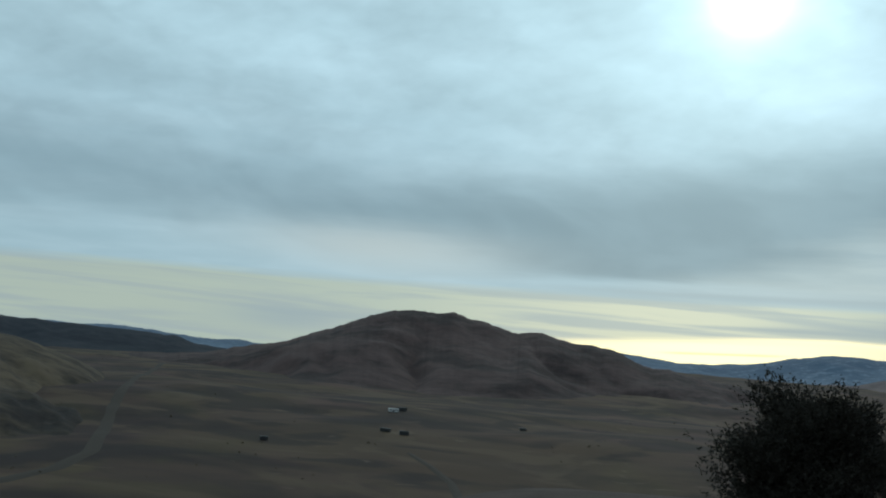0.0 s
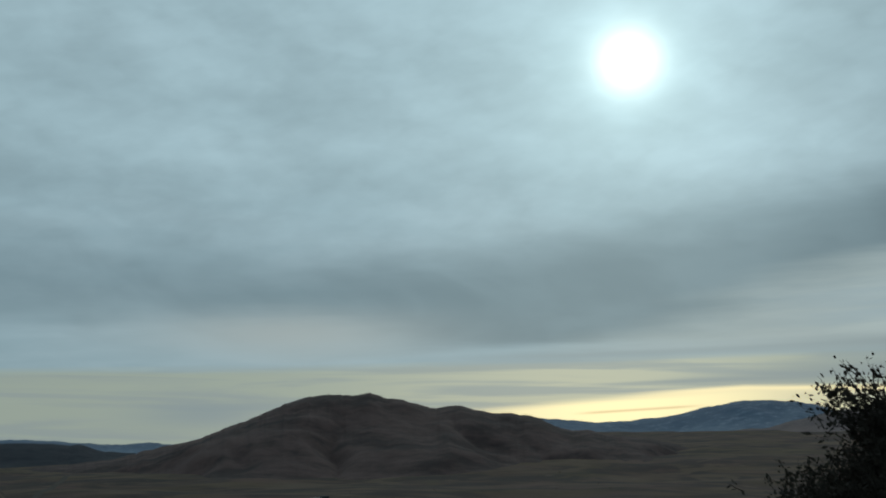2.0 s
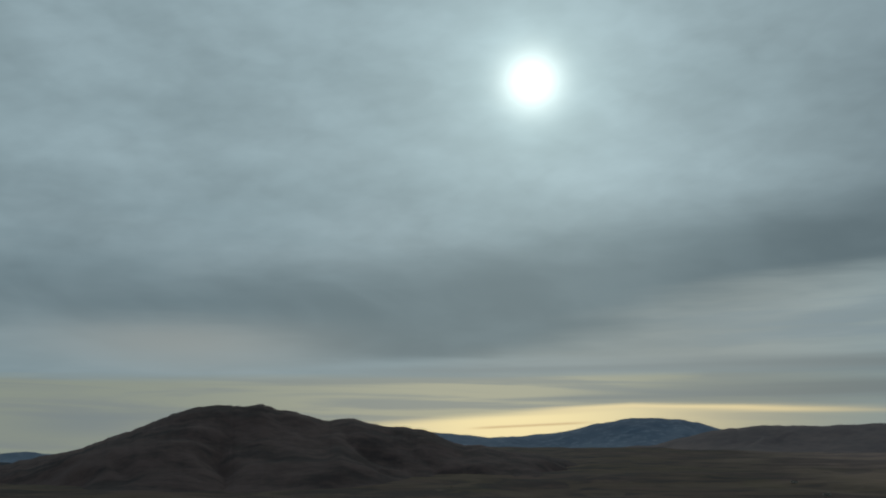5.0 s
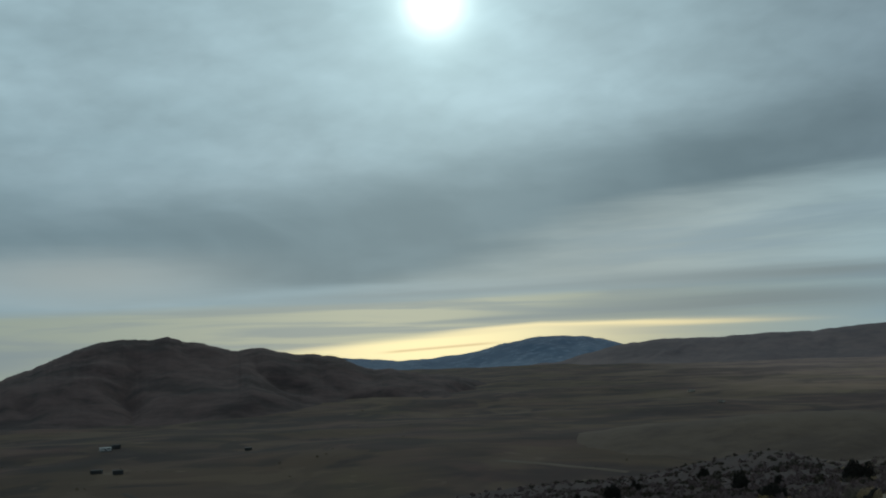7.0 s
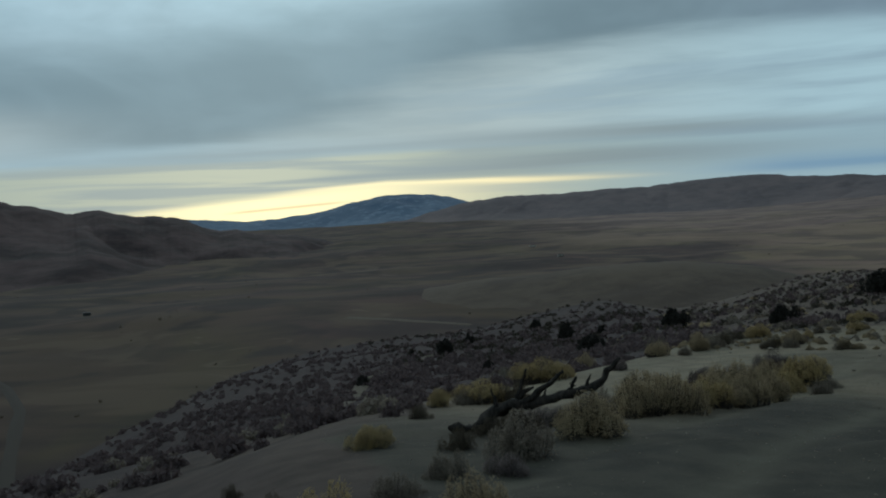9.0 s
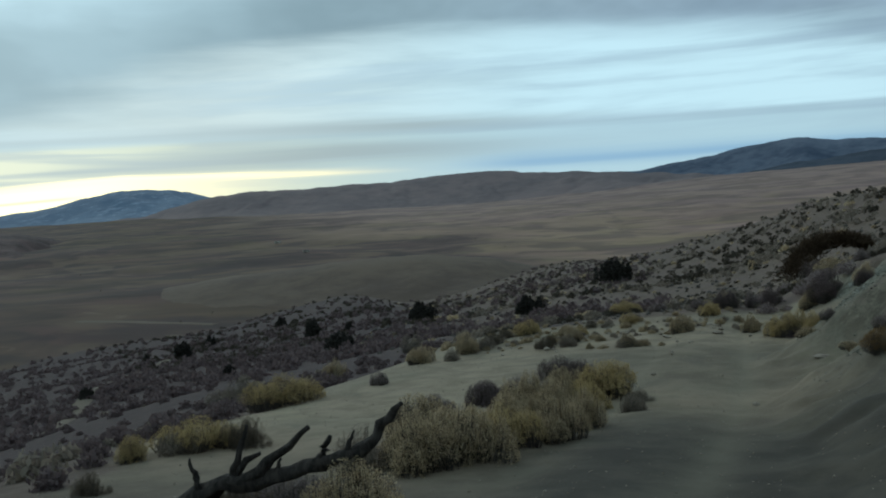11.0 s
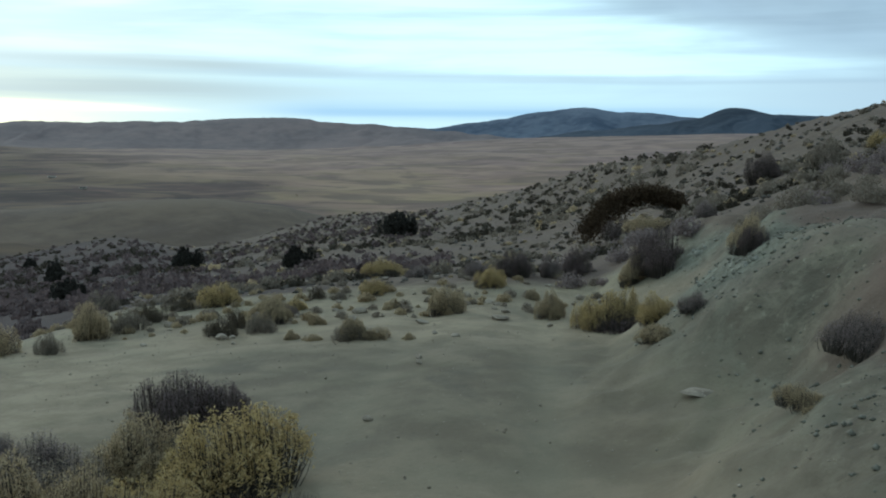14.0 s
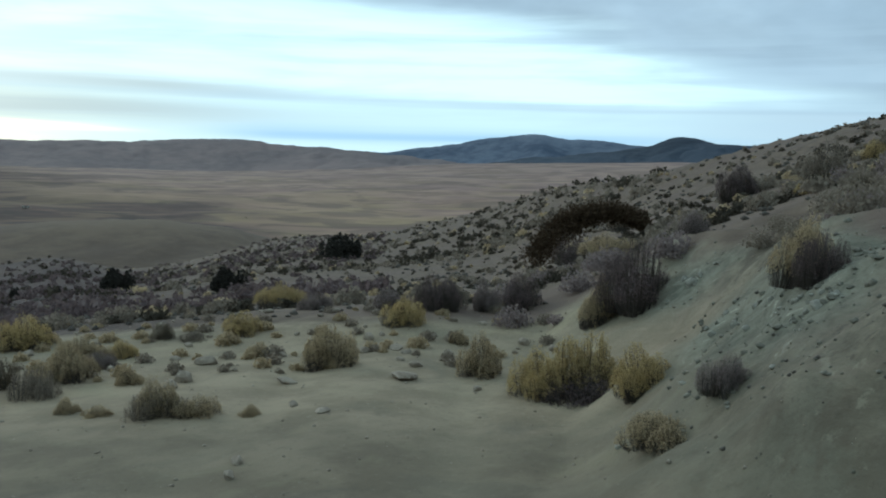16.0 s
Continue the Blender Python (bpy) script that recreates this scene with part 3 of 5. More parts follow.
def height(x, y, parts=False):
    x, y = np.asarray(x, float), np.asarray(y, float)
    r = np.maximum(np.hypot(x, y), 1e-3)
    az = np.degrees(np.arctan2(x, y))
    brink, crest, reach = along(LAND, az, 1), along(LAND, az, 2), along(REACH, az, 1)
    # hillside: the sight line climbs from the brink to the ridge
    t = np.clip(np.log(r / 12.0) / np.log(reach / 12.0), 0, 1)
    lean = brink + (crest - brink) * t ** 1.5
    hill = np.minimum(r, reach) * np.tan(np.radians(lean))
    hill = hill + waves(x, y, 5, 26.0, 4) * smooth(r, 14, 60) * 0.55 * smooth(r, 1.15 * reach, 0.8 * reach)
    drop = hill - 0.34 * np.maximum(r - reach, 0) - 0.0012 * np.maximum(r - reach, 0) ** 2
    # valley floor, rising to the far rim
    rim = 3300 * np.tan(np.radians(along(RIM, az, 1)))
    floor = FLOOR + (rim - FLOOR) * smooth(r, 700, 3700) + waves(x, y, 21, 420.0, 5, 0.5) * 5.5 * smooth(r, 220, 700) + waves(x, y, 25, 150.0, 3, 0.5) * 2.2 * smooth(r, 350, 800) * smooth(az, 34, 14)
    k = np.clip(0.5 + 0.5 * (drop - floor) / 9.0, 0, 1)
    land = floor * (1 - k) + drop * k + 9.0 * k * (1 - k)
    valley = smooth(floor - drop, -16, -2)
    # the bench of the track, cut into the slope, with a bank on the uphill side
    side, level, run = by_track(x, y)
    s = run - BEND
    bank = smooth(s, -9.0, -2.0)
    steep = smooth(s, 3.5, 6.5)
    rise = np.maximum(-side - 0.3 - 0.36 * steep - 0.3 * waves(x, y, 9, 2.5, 3), 0)
    cut = level - 0.07 * np.maximum(side - 1, 0) * smooth(s, -25, -2) + bank * (
        (1 - steep) * (0.85 * np.minimum(rise, 2.05) ** 2 / (np.minimum(rise, 2.05) + 0.6) + 0.25 * np.maximum(rise - 2.05, 0))
        + steep * (0.85 * np.minimum(rise, 1.6) ** 2 / (np.minimum(rise, 1.6) + 0.12) + 0.25 * np.maximum(rise - 1.6, 0)))
    cut = cut + waves(x, y, 13, 3.0, 4) * 0.024 + waves(x, y, 31, 1.4, 4, 0.6) * 0.13 * smooth(rise, 0, 0.5) * bank
    rut = np.exp(-((np.abs(side - 0.9) - 0.75) / 0.22) ** 2)
    cut = cut - 0.035 * rut * smooth(np.abs(side), 3.0, 2.0)
    width = np.where(side > 0, 1.3 + (3.3 + 0.8 * waves(x, y, 17, 7.0, 2)) * smooth(s, -11.5, -5.0), 2.4)
    w = np.maximum(smooth(np.abs(side), width, width + 4.0), smooth(s, 9.5, 14.0))
    z = cut * (1 - w) + land * w
    if not parts:
        return z
    apron = width + np.where(side > 0, 3.2 * smooth(s, -7.5, -2.0), -0.35) + np.where(side > 0, 0.9, 0.6) * waves(x, y, 43, 4.0, 4)
    bare = (1 - smooth(np.abs(side) + 0.5 * waves(x, y, 41, 3.0, 3), apron - 0.9, apron + 1.1)) * smooth(s, 13.0, 9.5)
    # darker soil on the tread; the dim look of the rear bench is painted in too
    worn = smooth(s, 7.2, 5.6) * smooth(s, 0.5, 2.5) * smooth(side, 4.2, 3.0) * smooth(side, -2.2, -0.8) * 0.42
    dim_soil = np.maximum(worn, np.maximum(smooth(s, 2.0, -3.5) * smooth(side, 3.0, 1.0), smooth(s, -1.0, -8.0)))
    track = rut * smooth(np.abs(side), 3.0, 2.0) * smooth(waves(x, y, 53, 2.2, 3), -0.5, 0.5) * smooth(s, 10.0, 8.0)
    knoll = smooth(az + 6 * waves(x, y, 47, 30.0, 3), 46, 30) * smooth(r, 5.0, 14.0) * smooth(az, -160, -90)
    return z, np.clip(bare, 0, 1), np.clip(valley, 0, 1), dim_soil, smooth(r, 1100, 3000), smooth(rise, 0.1, 1.6) * bank, knoll, track


def at(x, y):
    return float(height(np.array([x]), np.array([y]))[0])


def sheet(name, azimuths, radii, lift, material, centre=(0.0, 0.0), closed=False):
    """A mesh over a fan of azimuths and distances; lift(x, y, az, r) gives the heights."""
    az, r = np.meshgrid(np.asarray(azimuths, float), np.asarray(radii, float))
    x, y = centre[0] + r * np.sin(np.radians(az)), centre[1] + r * np.cos(np.radians(az))
    z = lift(x, y, az, r)
    rows, cols = az.shape
    k = np.arange(rows * cols).reshape(rows, cols)
    a, b = k[:-1, :-1], k[:-1, 1:]
    c, d = k[1:, 1:], k[1:, :-1]
    faces = np.stack([a, d, c, b], -1).reshape(-1, 4)
    if closed:
        faces = np.concatenate([faces, np.stack([k[:-1, -1], k[1:, -1], k[1:, 0], k[:-1, 0]], -1).reshape(-1, 4)])
    mesh = bpy.data.meshes.new(name)
    fill(mesh, np.stack([x, y, z], -1).reshape(-1, 3), faces)
    mesh.shade_smooth()
    mesh.materials.append(material)
    return new(name, mesh), x.ravel(), y.ravel()


def fill(mesh, points, faces):
    """Fast fill of a mesh from arrays of points and of triangles or quads."""
    points, faces = np.asarray(points, np.float32), np.asarray(faces, np.int32)
    n, corners = faces.shape
    mesh.vertices.add(len(points))
    mesh.vertices.foreach_set("co", points.ravel())
    mesh.loops.add(n * corners)
    mesh.loops.foreach_set("vertex_index", faces.ravel())
    mesh.polygons.add(n)
    mesh.polygons.foreach_set("loop_start", np.arange(0, n * corners, corners, dtype=np.int32))
    mesh.update(calc_edges=True)
    mesh.validate()


# ---- places: x, y, width, height ----
ARCH_AT = (22.24, 10.72)
JUNIPERS = [
    (79.82, 68.75, 3.97, 3.10), (42.09, 45.56, 2.13, 1.69), (61.64, 83.13, 3.18, 2.69), (42.40, 64.37, 0.73, 0.91), (46.02, 82.64, 1.66, 2.48),
    (29.32, 52.68, 1.95, 1.48), (70.70, 131.41, 1.83, 2.19), (38.75, 99.68, 1.89, 2.18), (19.62, 51.38, 0.76, 0.92), (52.52, 120.49, 1.39, 1.74),
    (414.32, 525.19, 5.66, 4.85), (42.15, 107.88, 1.50, 1.65), (39.21, 111.65, 0.77, 0.92), (14.65, 64.03, 0.99, 1.08), (-2.26, 25.62, 0.49, 0.53),
    (-4.60, 21.12, 0.45, 0.69), (46.15, 75.71, 1.07, 1.19)]
STONES = [
    (5.91, 5.64, 0.22, 0.08), (5.11, 4.81, 0.10, 0.06), (7.67, 5.84, 0.29, 0.08), (6.48, 4.83, 0.34, 0.09), (7.02, 5.11, 0.21, 0.07),
    (3.48, 3.73, 0.08, 0.07), (6.20, 6.98, 0.25, 0.13), (8.20, 6.44, 0.09, 0.07), (7.81, 7.33, 0.09, 0.06), (6.03, 6.41, 0.07, 0.05),
    (5.01, 4.44, 0.15, 0.05), (3.07, 0.77, 0.30, 0.05), (3.72, 3.92, 0.12, 0.07), (1.63, 2.71, 0.10, 0.06), (0.34, 0.17, 0.12, 0.06)]
OUTCROP = [
    (8.88, 3.24, 0.19, 0.14), (9.09, 3.39, 0.11, 0.08), (8.94, 3.18, 0.10, 0.07), (6.18, 1.82, 0.10, 0.05), (5.01, 1.17, 0.12, 0.06),
    (5.03, 1.11, 0.09, 0.05), (5.01, 1.29, 0.08, 0.04), (5.02, 1.23, 0.07, 0.04), (6.25, 1.97, 0.10, 0.06), (6.38, 2.16, 0.10, 0.05),
    (5.06, 1.10, 0.07, 0.04), (5.77, 1.61, 0.07, 0.04), (5.26, 1.34, 0.08, 0.04), (5.55, 1.68, 0.08, 0.04), (5.45, 1.47, 0.06, 0.03),
    (5.45, 1.26, 0.05, 0.03), (6.61, 2.15, 0.07, 0.04)]
# the dead trunk, from its root to its broken end
LOG_LINE = [(-7.56, -0.2, -0.96), (-7.38, -0.46, -0.66), (-7.22, -0.7, -0.55), (-7.05, -0.95, -0.53), (-6.87, -1.24, -0.4), (-6.71, -1.47, -0.33)]
# its limbs: place along the trunk, way that they point, rise, length, thickness
LOG_LIMBS = [("broken_limb", 0.98, 146, 45, 0.46, 0.042), ("broken_limb", 0.39, 146, 69, 0.41, 0.028), ("broken_limb", 0.44, 147, 36, 0.63, 0.040),
         ("broken_limb", 0.12, 133, 33, 0.70, 0.042), ("broken_limb", 0.80, 150, 63, 0.20, 0.030), ("broken_limb", 0.60, 146, 63, 0.16, 0.020),
         ("broken_limb", 0.26, -39, 74, 0.24, 0.022), ("broken_limb", 0.93, 146, 66, 0.18, 0.018), ("root", 0.05, -97, 14, 0.34, 0.070)]


def build_ground():
    azimuths = np.concatenate([np.arange(-180, -32, 1.2), np.arange(-32, 98, 0.33), np.arange(98.4, 180, 1.2)])
    radii = np.concatenate([[0.0005, 0.25, 0.5], np.geomspace(0.75, 4700, 350)])
    ob, x, y = sheet("ground", azimuths, radii, lambda x, y, az, r: height(x, y), GROUND, closed=True)
    _, bare, valley, dim_soil, far, bank, knoll, track = height(x, y, parts=True)
    for name, values in (("bare", bare), ("valley", valley), ("dim_soil", dim_soil), ("far", far), ("bank", bank), ("knoll", knoll), ("rut", track)):
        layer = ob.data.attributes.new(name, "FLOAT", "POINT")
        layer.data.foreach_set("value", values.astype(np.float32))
    # crumbling pale rock shows through the bank round the outcrop
    rocky = np.zeros(len(x))
    for px, py, wide, _ in OUTCROP:
        rocky = np.maximum(rocky, np.exp(-((x - px) ** 2 + (y - py) ** 2) / (0.22 + wide) ** 2))
    layer = ob.data.attributes.new("outcrop", "FLOAT", "POINT")
    layer.data.foreach_set("value", rocky.astype(np.float32))
    tagged(ob, "sandy track bench, brushy hillside and dry brown valley floor", "ground", kind="structure")


build_ground()


def mountain(name, label, foot, crest, ridge, material, relief, seed, step=0.12, category="mountain", eye=(-14.0, -18.0, 1.8), rough=1.0, fine=6):
    """A range seen from the track: ridge is its crest line as (azimuth, slope of the sight line), from foot to crest in metres away."""
    turns, slopes = np.array(ridge, float).T
    az0, az1 = turns[0], turns[-1]

    def lift(x, y, az, r):
        up = smooth(r, foot, crest) ** 0.8
        back = smooth(r, crest, crest + (crest - foot) * 0.8)
        line = sum(np.interp(az + d, turns, slopes) * w for d, w in ((-0.5, 0.25), (0, 0.5), (0.5, 0.25)))
        line = line + 0.05 * rough * waves(az, 0 * az, seed + 3, 1.1, 4, 0.6)
        top = eye[2] + crest * np.tan(np.radians(line))
        low = height(x, y) - 10
        # spurs run down from the crest, with gullies between them
        u = az * crest / 57.3
        spur = waves(u + 90 * waves(x, y, seed + 5, 300.0, 3), r * 0.35, seed, (crest - foot) * 0.34, fine, 0.5)
        shape = up * (1 - 0.9 * back)
        z = low + (top - low) * shape
        z = z - relief * (1 - np.abs(spur)) * np.sin(np.pi * np.clip(up, 0, 1)) * (1 - back)
        return z + relief * 0.12 * waves(x, y, seed + 9, 70.0, 4) * shape * smooth(up, 1.0, 0.9)

    azimuths = np.arange(az0, az1 + step, step)
    radii = np.concatenate([np.linspace(foot, crest, 46), np.linspace(crest, crest + (crest - foot) * 0.8, 14)[1:]])
    ob, _, _ = sheet(name, azimuths, radii, lift, material, centre=eye[:2])
    return tagged(ob, label, category, kind="structure")


mountain("blue_mountain_range", "distant mountain range with thin snow under the clouds, haze painted in as blue", 3600, 4450,
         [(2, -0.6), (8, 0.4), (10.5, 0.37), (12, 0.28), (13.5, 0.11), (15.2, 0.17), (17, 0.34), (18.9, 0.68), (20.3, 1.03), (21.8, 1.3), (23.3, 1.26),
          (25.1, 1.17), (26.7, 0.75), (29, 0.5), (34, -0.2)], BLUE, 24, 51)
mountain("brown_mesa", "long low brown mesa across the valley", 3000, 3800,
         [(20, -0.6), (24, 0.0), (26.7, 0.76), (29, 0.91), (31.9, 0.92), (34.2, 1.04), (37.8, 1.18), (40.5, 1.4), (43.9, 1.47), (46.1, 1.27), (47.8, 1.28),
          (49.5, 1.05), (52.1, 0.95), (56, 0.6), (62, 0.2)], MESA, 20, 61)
mountain("dark_mountain_range", "dark wooded mountain range beyond the valley, slate-blue haze painted in", 3600, 4400,
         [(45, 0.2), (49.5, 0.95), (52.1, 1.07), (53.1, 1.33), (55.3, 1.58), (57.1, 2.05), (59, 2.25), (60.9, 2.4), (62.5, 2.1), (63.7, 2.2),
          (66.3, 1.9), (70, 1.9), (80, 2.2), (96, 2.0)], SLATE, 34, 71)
mountain("dark_front_range", "dark wooded mountain in front of the far range, blue haze painted in", 3250, 3850,
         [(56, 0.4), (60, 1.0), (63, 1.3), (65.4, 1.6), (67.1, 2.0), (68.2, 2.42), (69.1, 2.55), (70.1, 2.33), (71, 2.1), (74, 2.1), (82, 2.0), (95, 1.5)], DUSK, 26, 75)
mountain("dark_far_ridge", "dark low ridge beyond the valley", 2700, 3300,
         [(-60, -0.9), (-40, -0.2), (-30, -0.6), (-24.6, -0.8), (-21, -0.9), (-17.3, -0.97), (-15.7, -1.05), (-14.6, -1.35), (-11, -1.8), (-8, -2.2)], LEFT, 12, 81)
mountain("pale_far_ridge", "far ridge on the horizon, pale blue haze painted in", 3600, 4300,
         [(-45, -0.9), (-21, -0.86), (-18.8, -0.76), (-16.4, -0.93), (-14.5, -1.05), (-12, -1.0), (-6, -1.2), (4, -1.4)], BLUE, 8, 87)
mountain("brown_foothill", "brown grassy foothill sloping down to the valley road", 430, 1000,
         [(-60, -0.9), (-40, -1.2), (-27, -1.6), (-24.5, -1.85), (-21.9, -2.6), (-20.0, -3.4), (-18.5, -4.6), (-16, -5.6)], FOOTHILL, 30, 83, category="hill")
mountain("brown_hill", "rocky brown hill with a notched crest rising from the valley floor", 1250, 2200,
         [(-19, -2.6), (-14, -1.9), (-11.9, -1.38), (-9.7, -0.84), (-8.4, -0.39), (-6.2, 0.39), (-4.6, 1.12), (-3, 1.57), (-1.9, 1.8), (-0.75, 1.50), (0.3, 1.84),
          (2.1, 1.37), (3.8, 0.96), (5.1, 1.09), (7.1, 0.82), (8.8, 0.58), (10.4, 0.35), (11.2, -0.2), (13.7, -0.5), (17, -0.9), (22, -1.9)],
         HILL, 38, 91, step=0.07, fine=4, category="hill", rough=1.7)
mountain("low_brown_rise", "low rounded brown rise on the valley floor", 520, 760,
         [(4, -8.5), (14, -6.4), (20, -5.1), (25, -4.25), (28, -3.9), (31, -3.75), (34.3, -3.4), (38.5, -3.25), (42.3, -3.6), (45, -4.2), (47.9, -5.1), (52, -6.0)], RISE, 5, 95, step=0.2, category="hill", eye=(0.0, 0.0, 0.3))

# ---- plants ----
def part(name, points, faces, material, parent, label=""):
    """One mesh under a thing or a part."""
    mesh = bpy.data.meshes.new(name)
    fill(mesh, points, faces)
    mesh.materials.append(material)
    ob = new(name, mesh)
    ob.parent = parent
    if label:
        ob["label"] = label
    return ob


def blades(starts, ends, bend, width, rng, steps=2):
    """Thin tapering strips that rise and arch from starts to ends."""
    n = len(starts)
    t = np.linspace(0, 1, steps + 1)[None, :, None]
    mid = starts + (ends - starts) * 0.5 + bend
    line = starts[:, None] * (1 - t) ** 2 + mid[:, None] * 2 * t * (1 - t) + ends[:, None] * t ** 2
    turn = rng.uniform(0, 2 * np.pi, n)
    across = np.stack([np.cos(turn), np.sin(turn), rng.uniform(-0.3, 0.3, n)], -1)[:, None]
    half = across * (width * (1 - 0.75 * t))
    points = np.stack([line - half, line + half], 2).reshape(-1, 3)
    k = (np.arange(n)[:, None] * (steps + 1) + np.arange(steps)[None]).reshape(-1) * 2
    faces = np.stack([k, k + 1, k + 3, k + 2], -1)
    return points, faces, line


def leaves(centres, size, rng, lean=None, slim=0.45):
    """Small slightly folded leaf quads, thrown about at random round the centres."""
    n = len(centres)
    a = rng.normal(size=(n, 3))
    if lean is not None:
        a = a * 0.6 + lean
    a /= np.linalg.norm(a, axis=1, keepdims=True)
    b = np.cross(a, rng.normal(size=(n, 3)))
    b /= np.linalg.norm(b, axis=1, keepdims=True)
    s = (size * rng.uniform(0.6, 1.4, n))[:, None]
    points = np.stack([centres - a * s, centres + b * s * slim, centres + a * s, centres - b * s * slim], 1).reshape(-1, 3)
    k = np.arange(n) * 4
    return points, np.stack([k, k + 1, k + 2, k + 3], -1)


def bush(kind, material, seed, shoots, leaf_count, leaf, spread, fill_down, label, category, upright=0.0, domes=5, stem_name="branchwork", leaf_name="foliage"):
    """A unit bush, one metre wide and high: rounded domes of arching stems side by side, leafy or seeded at their outer ends."""
    rng = np.random.RandomState(seed)
    thing = new(kind)
    # the domes: one in the middle, the others round it, each with its own root, radius and height
    turn = np.arange(domes) * 2 * np.pi / max(domes - 1, 1) + rng.uniform(-0.4, 0.4, domes)
    out = np.where(np.arange(domes) == 0, 0.05, rng.uniform(0.24, 0.34, domes)) * (1.0 if domes > 1 else 0.0)
    root = np.stack([np.cos(turn) * out, np.sin(turn) * out], -1) * spread
    wide = np.where(np.arange(domes) == 0, 0.27, rng.uniform(0.17, 0.25, domes)) if domes > 1 else np.array([0.48])
    tall = np.where(np.arange(domes) == 0, 1.0, rng.uniform(0.55, 0.92, domes))
    pick = rng.choice(domes, shoots, p=wide ** 2 / (wide ** 2).sum())
    az = rng.uniform(0, 2 * np.pi, shoots)
    rad = rng.uniform(0, 1, shoots) ** 0.42
    lumpy = 1 + 0.10 * np.sin(3 * az + pick) + 0.07 * np.sin(5 * az + 2 * pick)
    level = np.sqrt(np.maximum(1 - rad ** 2 * 0.92, 0.02)) * rng.uniform(0.86, 1.04, shoots)
    ends = np.stack([root[pick, 0] + np.cos(az) * rad * wide[pick] * lumpy, root[pick, 1] + np.sin(az) * rad * wide[pick] * lumpy,
                     tall[pick] * np.maximum(level, 0.08) * (1 + upright * rng.uniform(-0.3, 0.5, shoots))], -1)
    foot = rad * wide[pick] * rng.uniform(0.35, 0.85, shoots)
    starts = np.stack([root[pick, 0] * 0.95 + np.cos(az) * foot, root[pick, 1] * 0.95 + np.sin(az) * foot, np.full(shoots, -0.06)], -1)
    bend = np.stack([np.cos(az) * 0.06, np.sin(az) * 0.06, np.full(shoots, 0.05)], -1) * rng.uniform(0, 1.5, (shoots, 1))
    p, f, line = blades(starts, ends, bend, 0.0045, rng)
    part(stem_name, p, f, STEM if material in (RUST, MAUVE, SAGE) else WOODY, thing)
    t = 1.02 - rng.uniform(0, 1, leaf_count) ** 1.5 * fill_down
    i = rng.randint(0, shoots, leaf_count)
    base = starts[i] * ((1 - t) ** 2)[:, None] + ((starts[i] + ends[i]) * 0.5 + bend[i]) * (2 * t * (1 - t))[:, None] + ends[i] * (t ** 2)[:, None]
    centres = base + rng.normal(size=(leaf_count, 3)) * (0.014 + 0.02 * np.abs(1 - t))[:, None]
    centres[:, 2] = np.maximum(centres[:, 2], 0.0)
    lean = ends[i] - starts[i]
    lean /= np.linalg.norm(lean, axis=1, keepdims=True)
    p, f = leaves(centres, leaf, rng, lean=lean, slim=0.3)
    part(leaf_name, p, f, material, thing)
    tagged(thing, label, category)
    return thing


KINDS = {
    "yellow": ("rabbitbrush", YELLOW, 700, 12000, 0.0165, 1.0, 0.42, "rounded yellow rabbitbrush gone to seed on bare sandy ground", "bush", 0.0, 6),
    "straw": ("dry_grass_tuft", STRAW, 700, 12000, 0.0165, 1.0, 0.48, "straw-coloured dry bunch grass growing on bare sandy ground", "grass tuft", 0.12, 5),
    "sage": ("sagebrush", SAGE, 420, 8000, 0.0165, 1.0, 0.65, "grey-green sagebrush with woody stems on the dry slope", "bush", 0.1, 5),
    "mauve": ("bare_shrub", MAUVE, 1000, 12500, 0.0145, 1.0, 0.6, "leafless purplish-grey twiggy shrub on the dry slope", "bush", 0.1, 6),
    "slate": ("dark_bare_shrub", KNOLL, 1000, 12500, 0.0145, 1.0, 0.6, "dark slate-purple leafless shrub on the dry slope", "bush", 0.1, 6),
    "olive": ("dark_shrub", OLIVE, 420, 8000, 0.0165, 1.0, 0.65, "low dark olive-brown shrub at the edge of the track", "bush", 0.1, 5),
    "rust": ("rust_shrub", RUST, 600, 8000, 0.018, 1.0, 0.6, "rust-orange dry shrub on the sandy bank", "bush", 0.0, 1),
}
MODELS = {}
for n, (key, row) in enumerate(KINDS.items()):
    name, mat, shoots, count, leaf, spread, down, label, category, up, domes = row
    MODELS[key] = [bush(name, mat, 100 + 10 * n + v, shoots, count, leaf, spread, down, label, category, up, domes) for v in range(5)]
USED = {key: 0 for key in MODELS}


def plant(key, x, y, wide, tall):
    """Sets a bush of that kind on the ground: the first five are the models themselves, the others copies."""
    k = USED[key]
    USED[key] += 1
    rng = np.random.RandomState(k * 7 + len(key))
    model = MODELS[key][k % 5]
    m = pose(x, y, at(x, y) - 0.035, rng.uniform(-9, 9), rng.uniform(-9, 9), rng.uniform(0, 360)) @ Matrix.Diagonal((wide, wide * rng.uniform(0.85, 1.1), tall, 1))
    if k < 5:
        model.matrix_basis = m
        return model
    group = "brush beside the track"
    tagged(model, group=group)
    made = copy_thing(model, Matrix.Identity(4))
    made.matrix_basis = m
    return tagged(made, group=group)


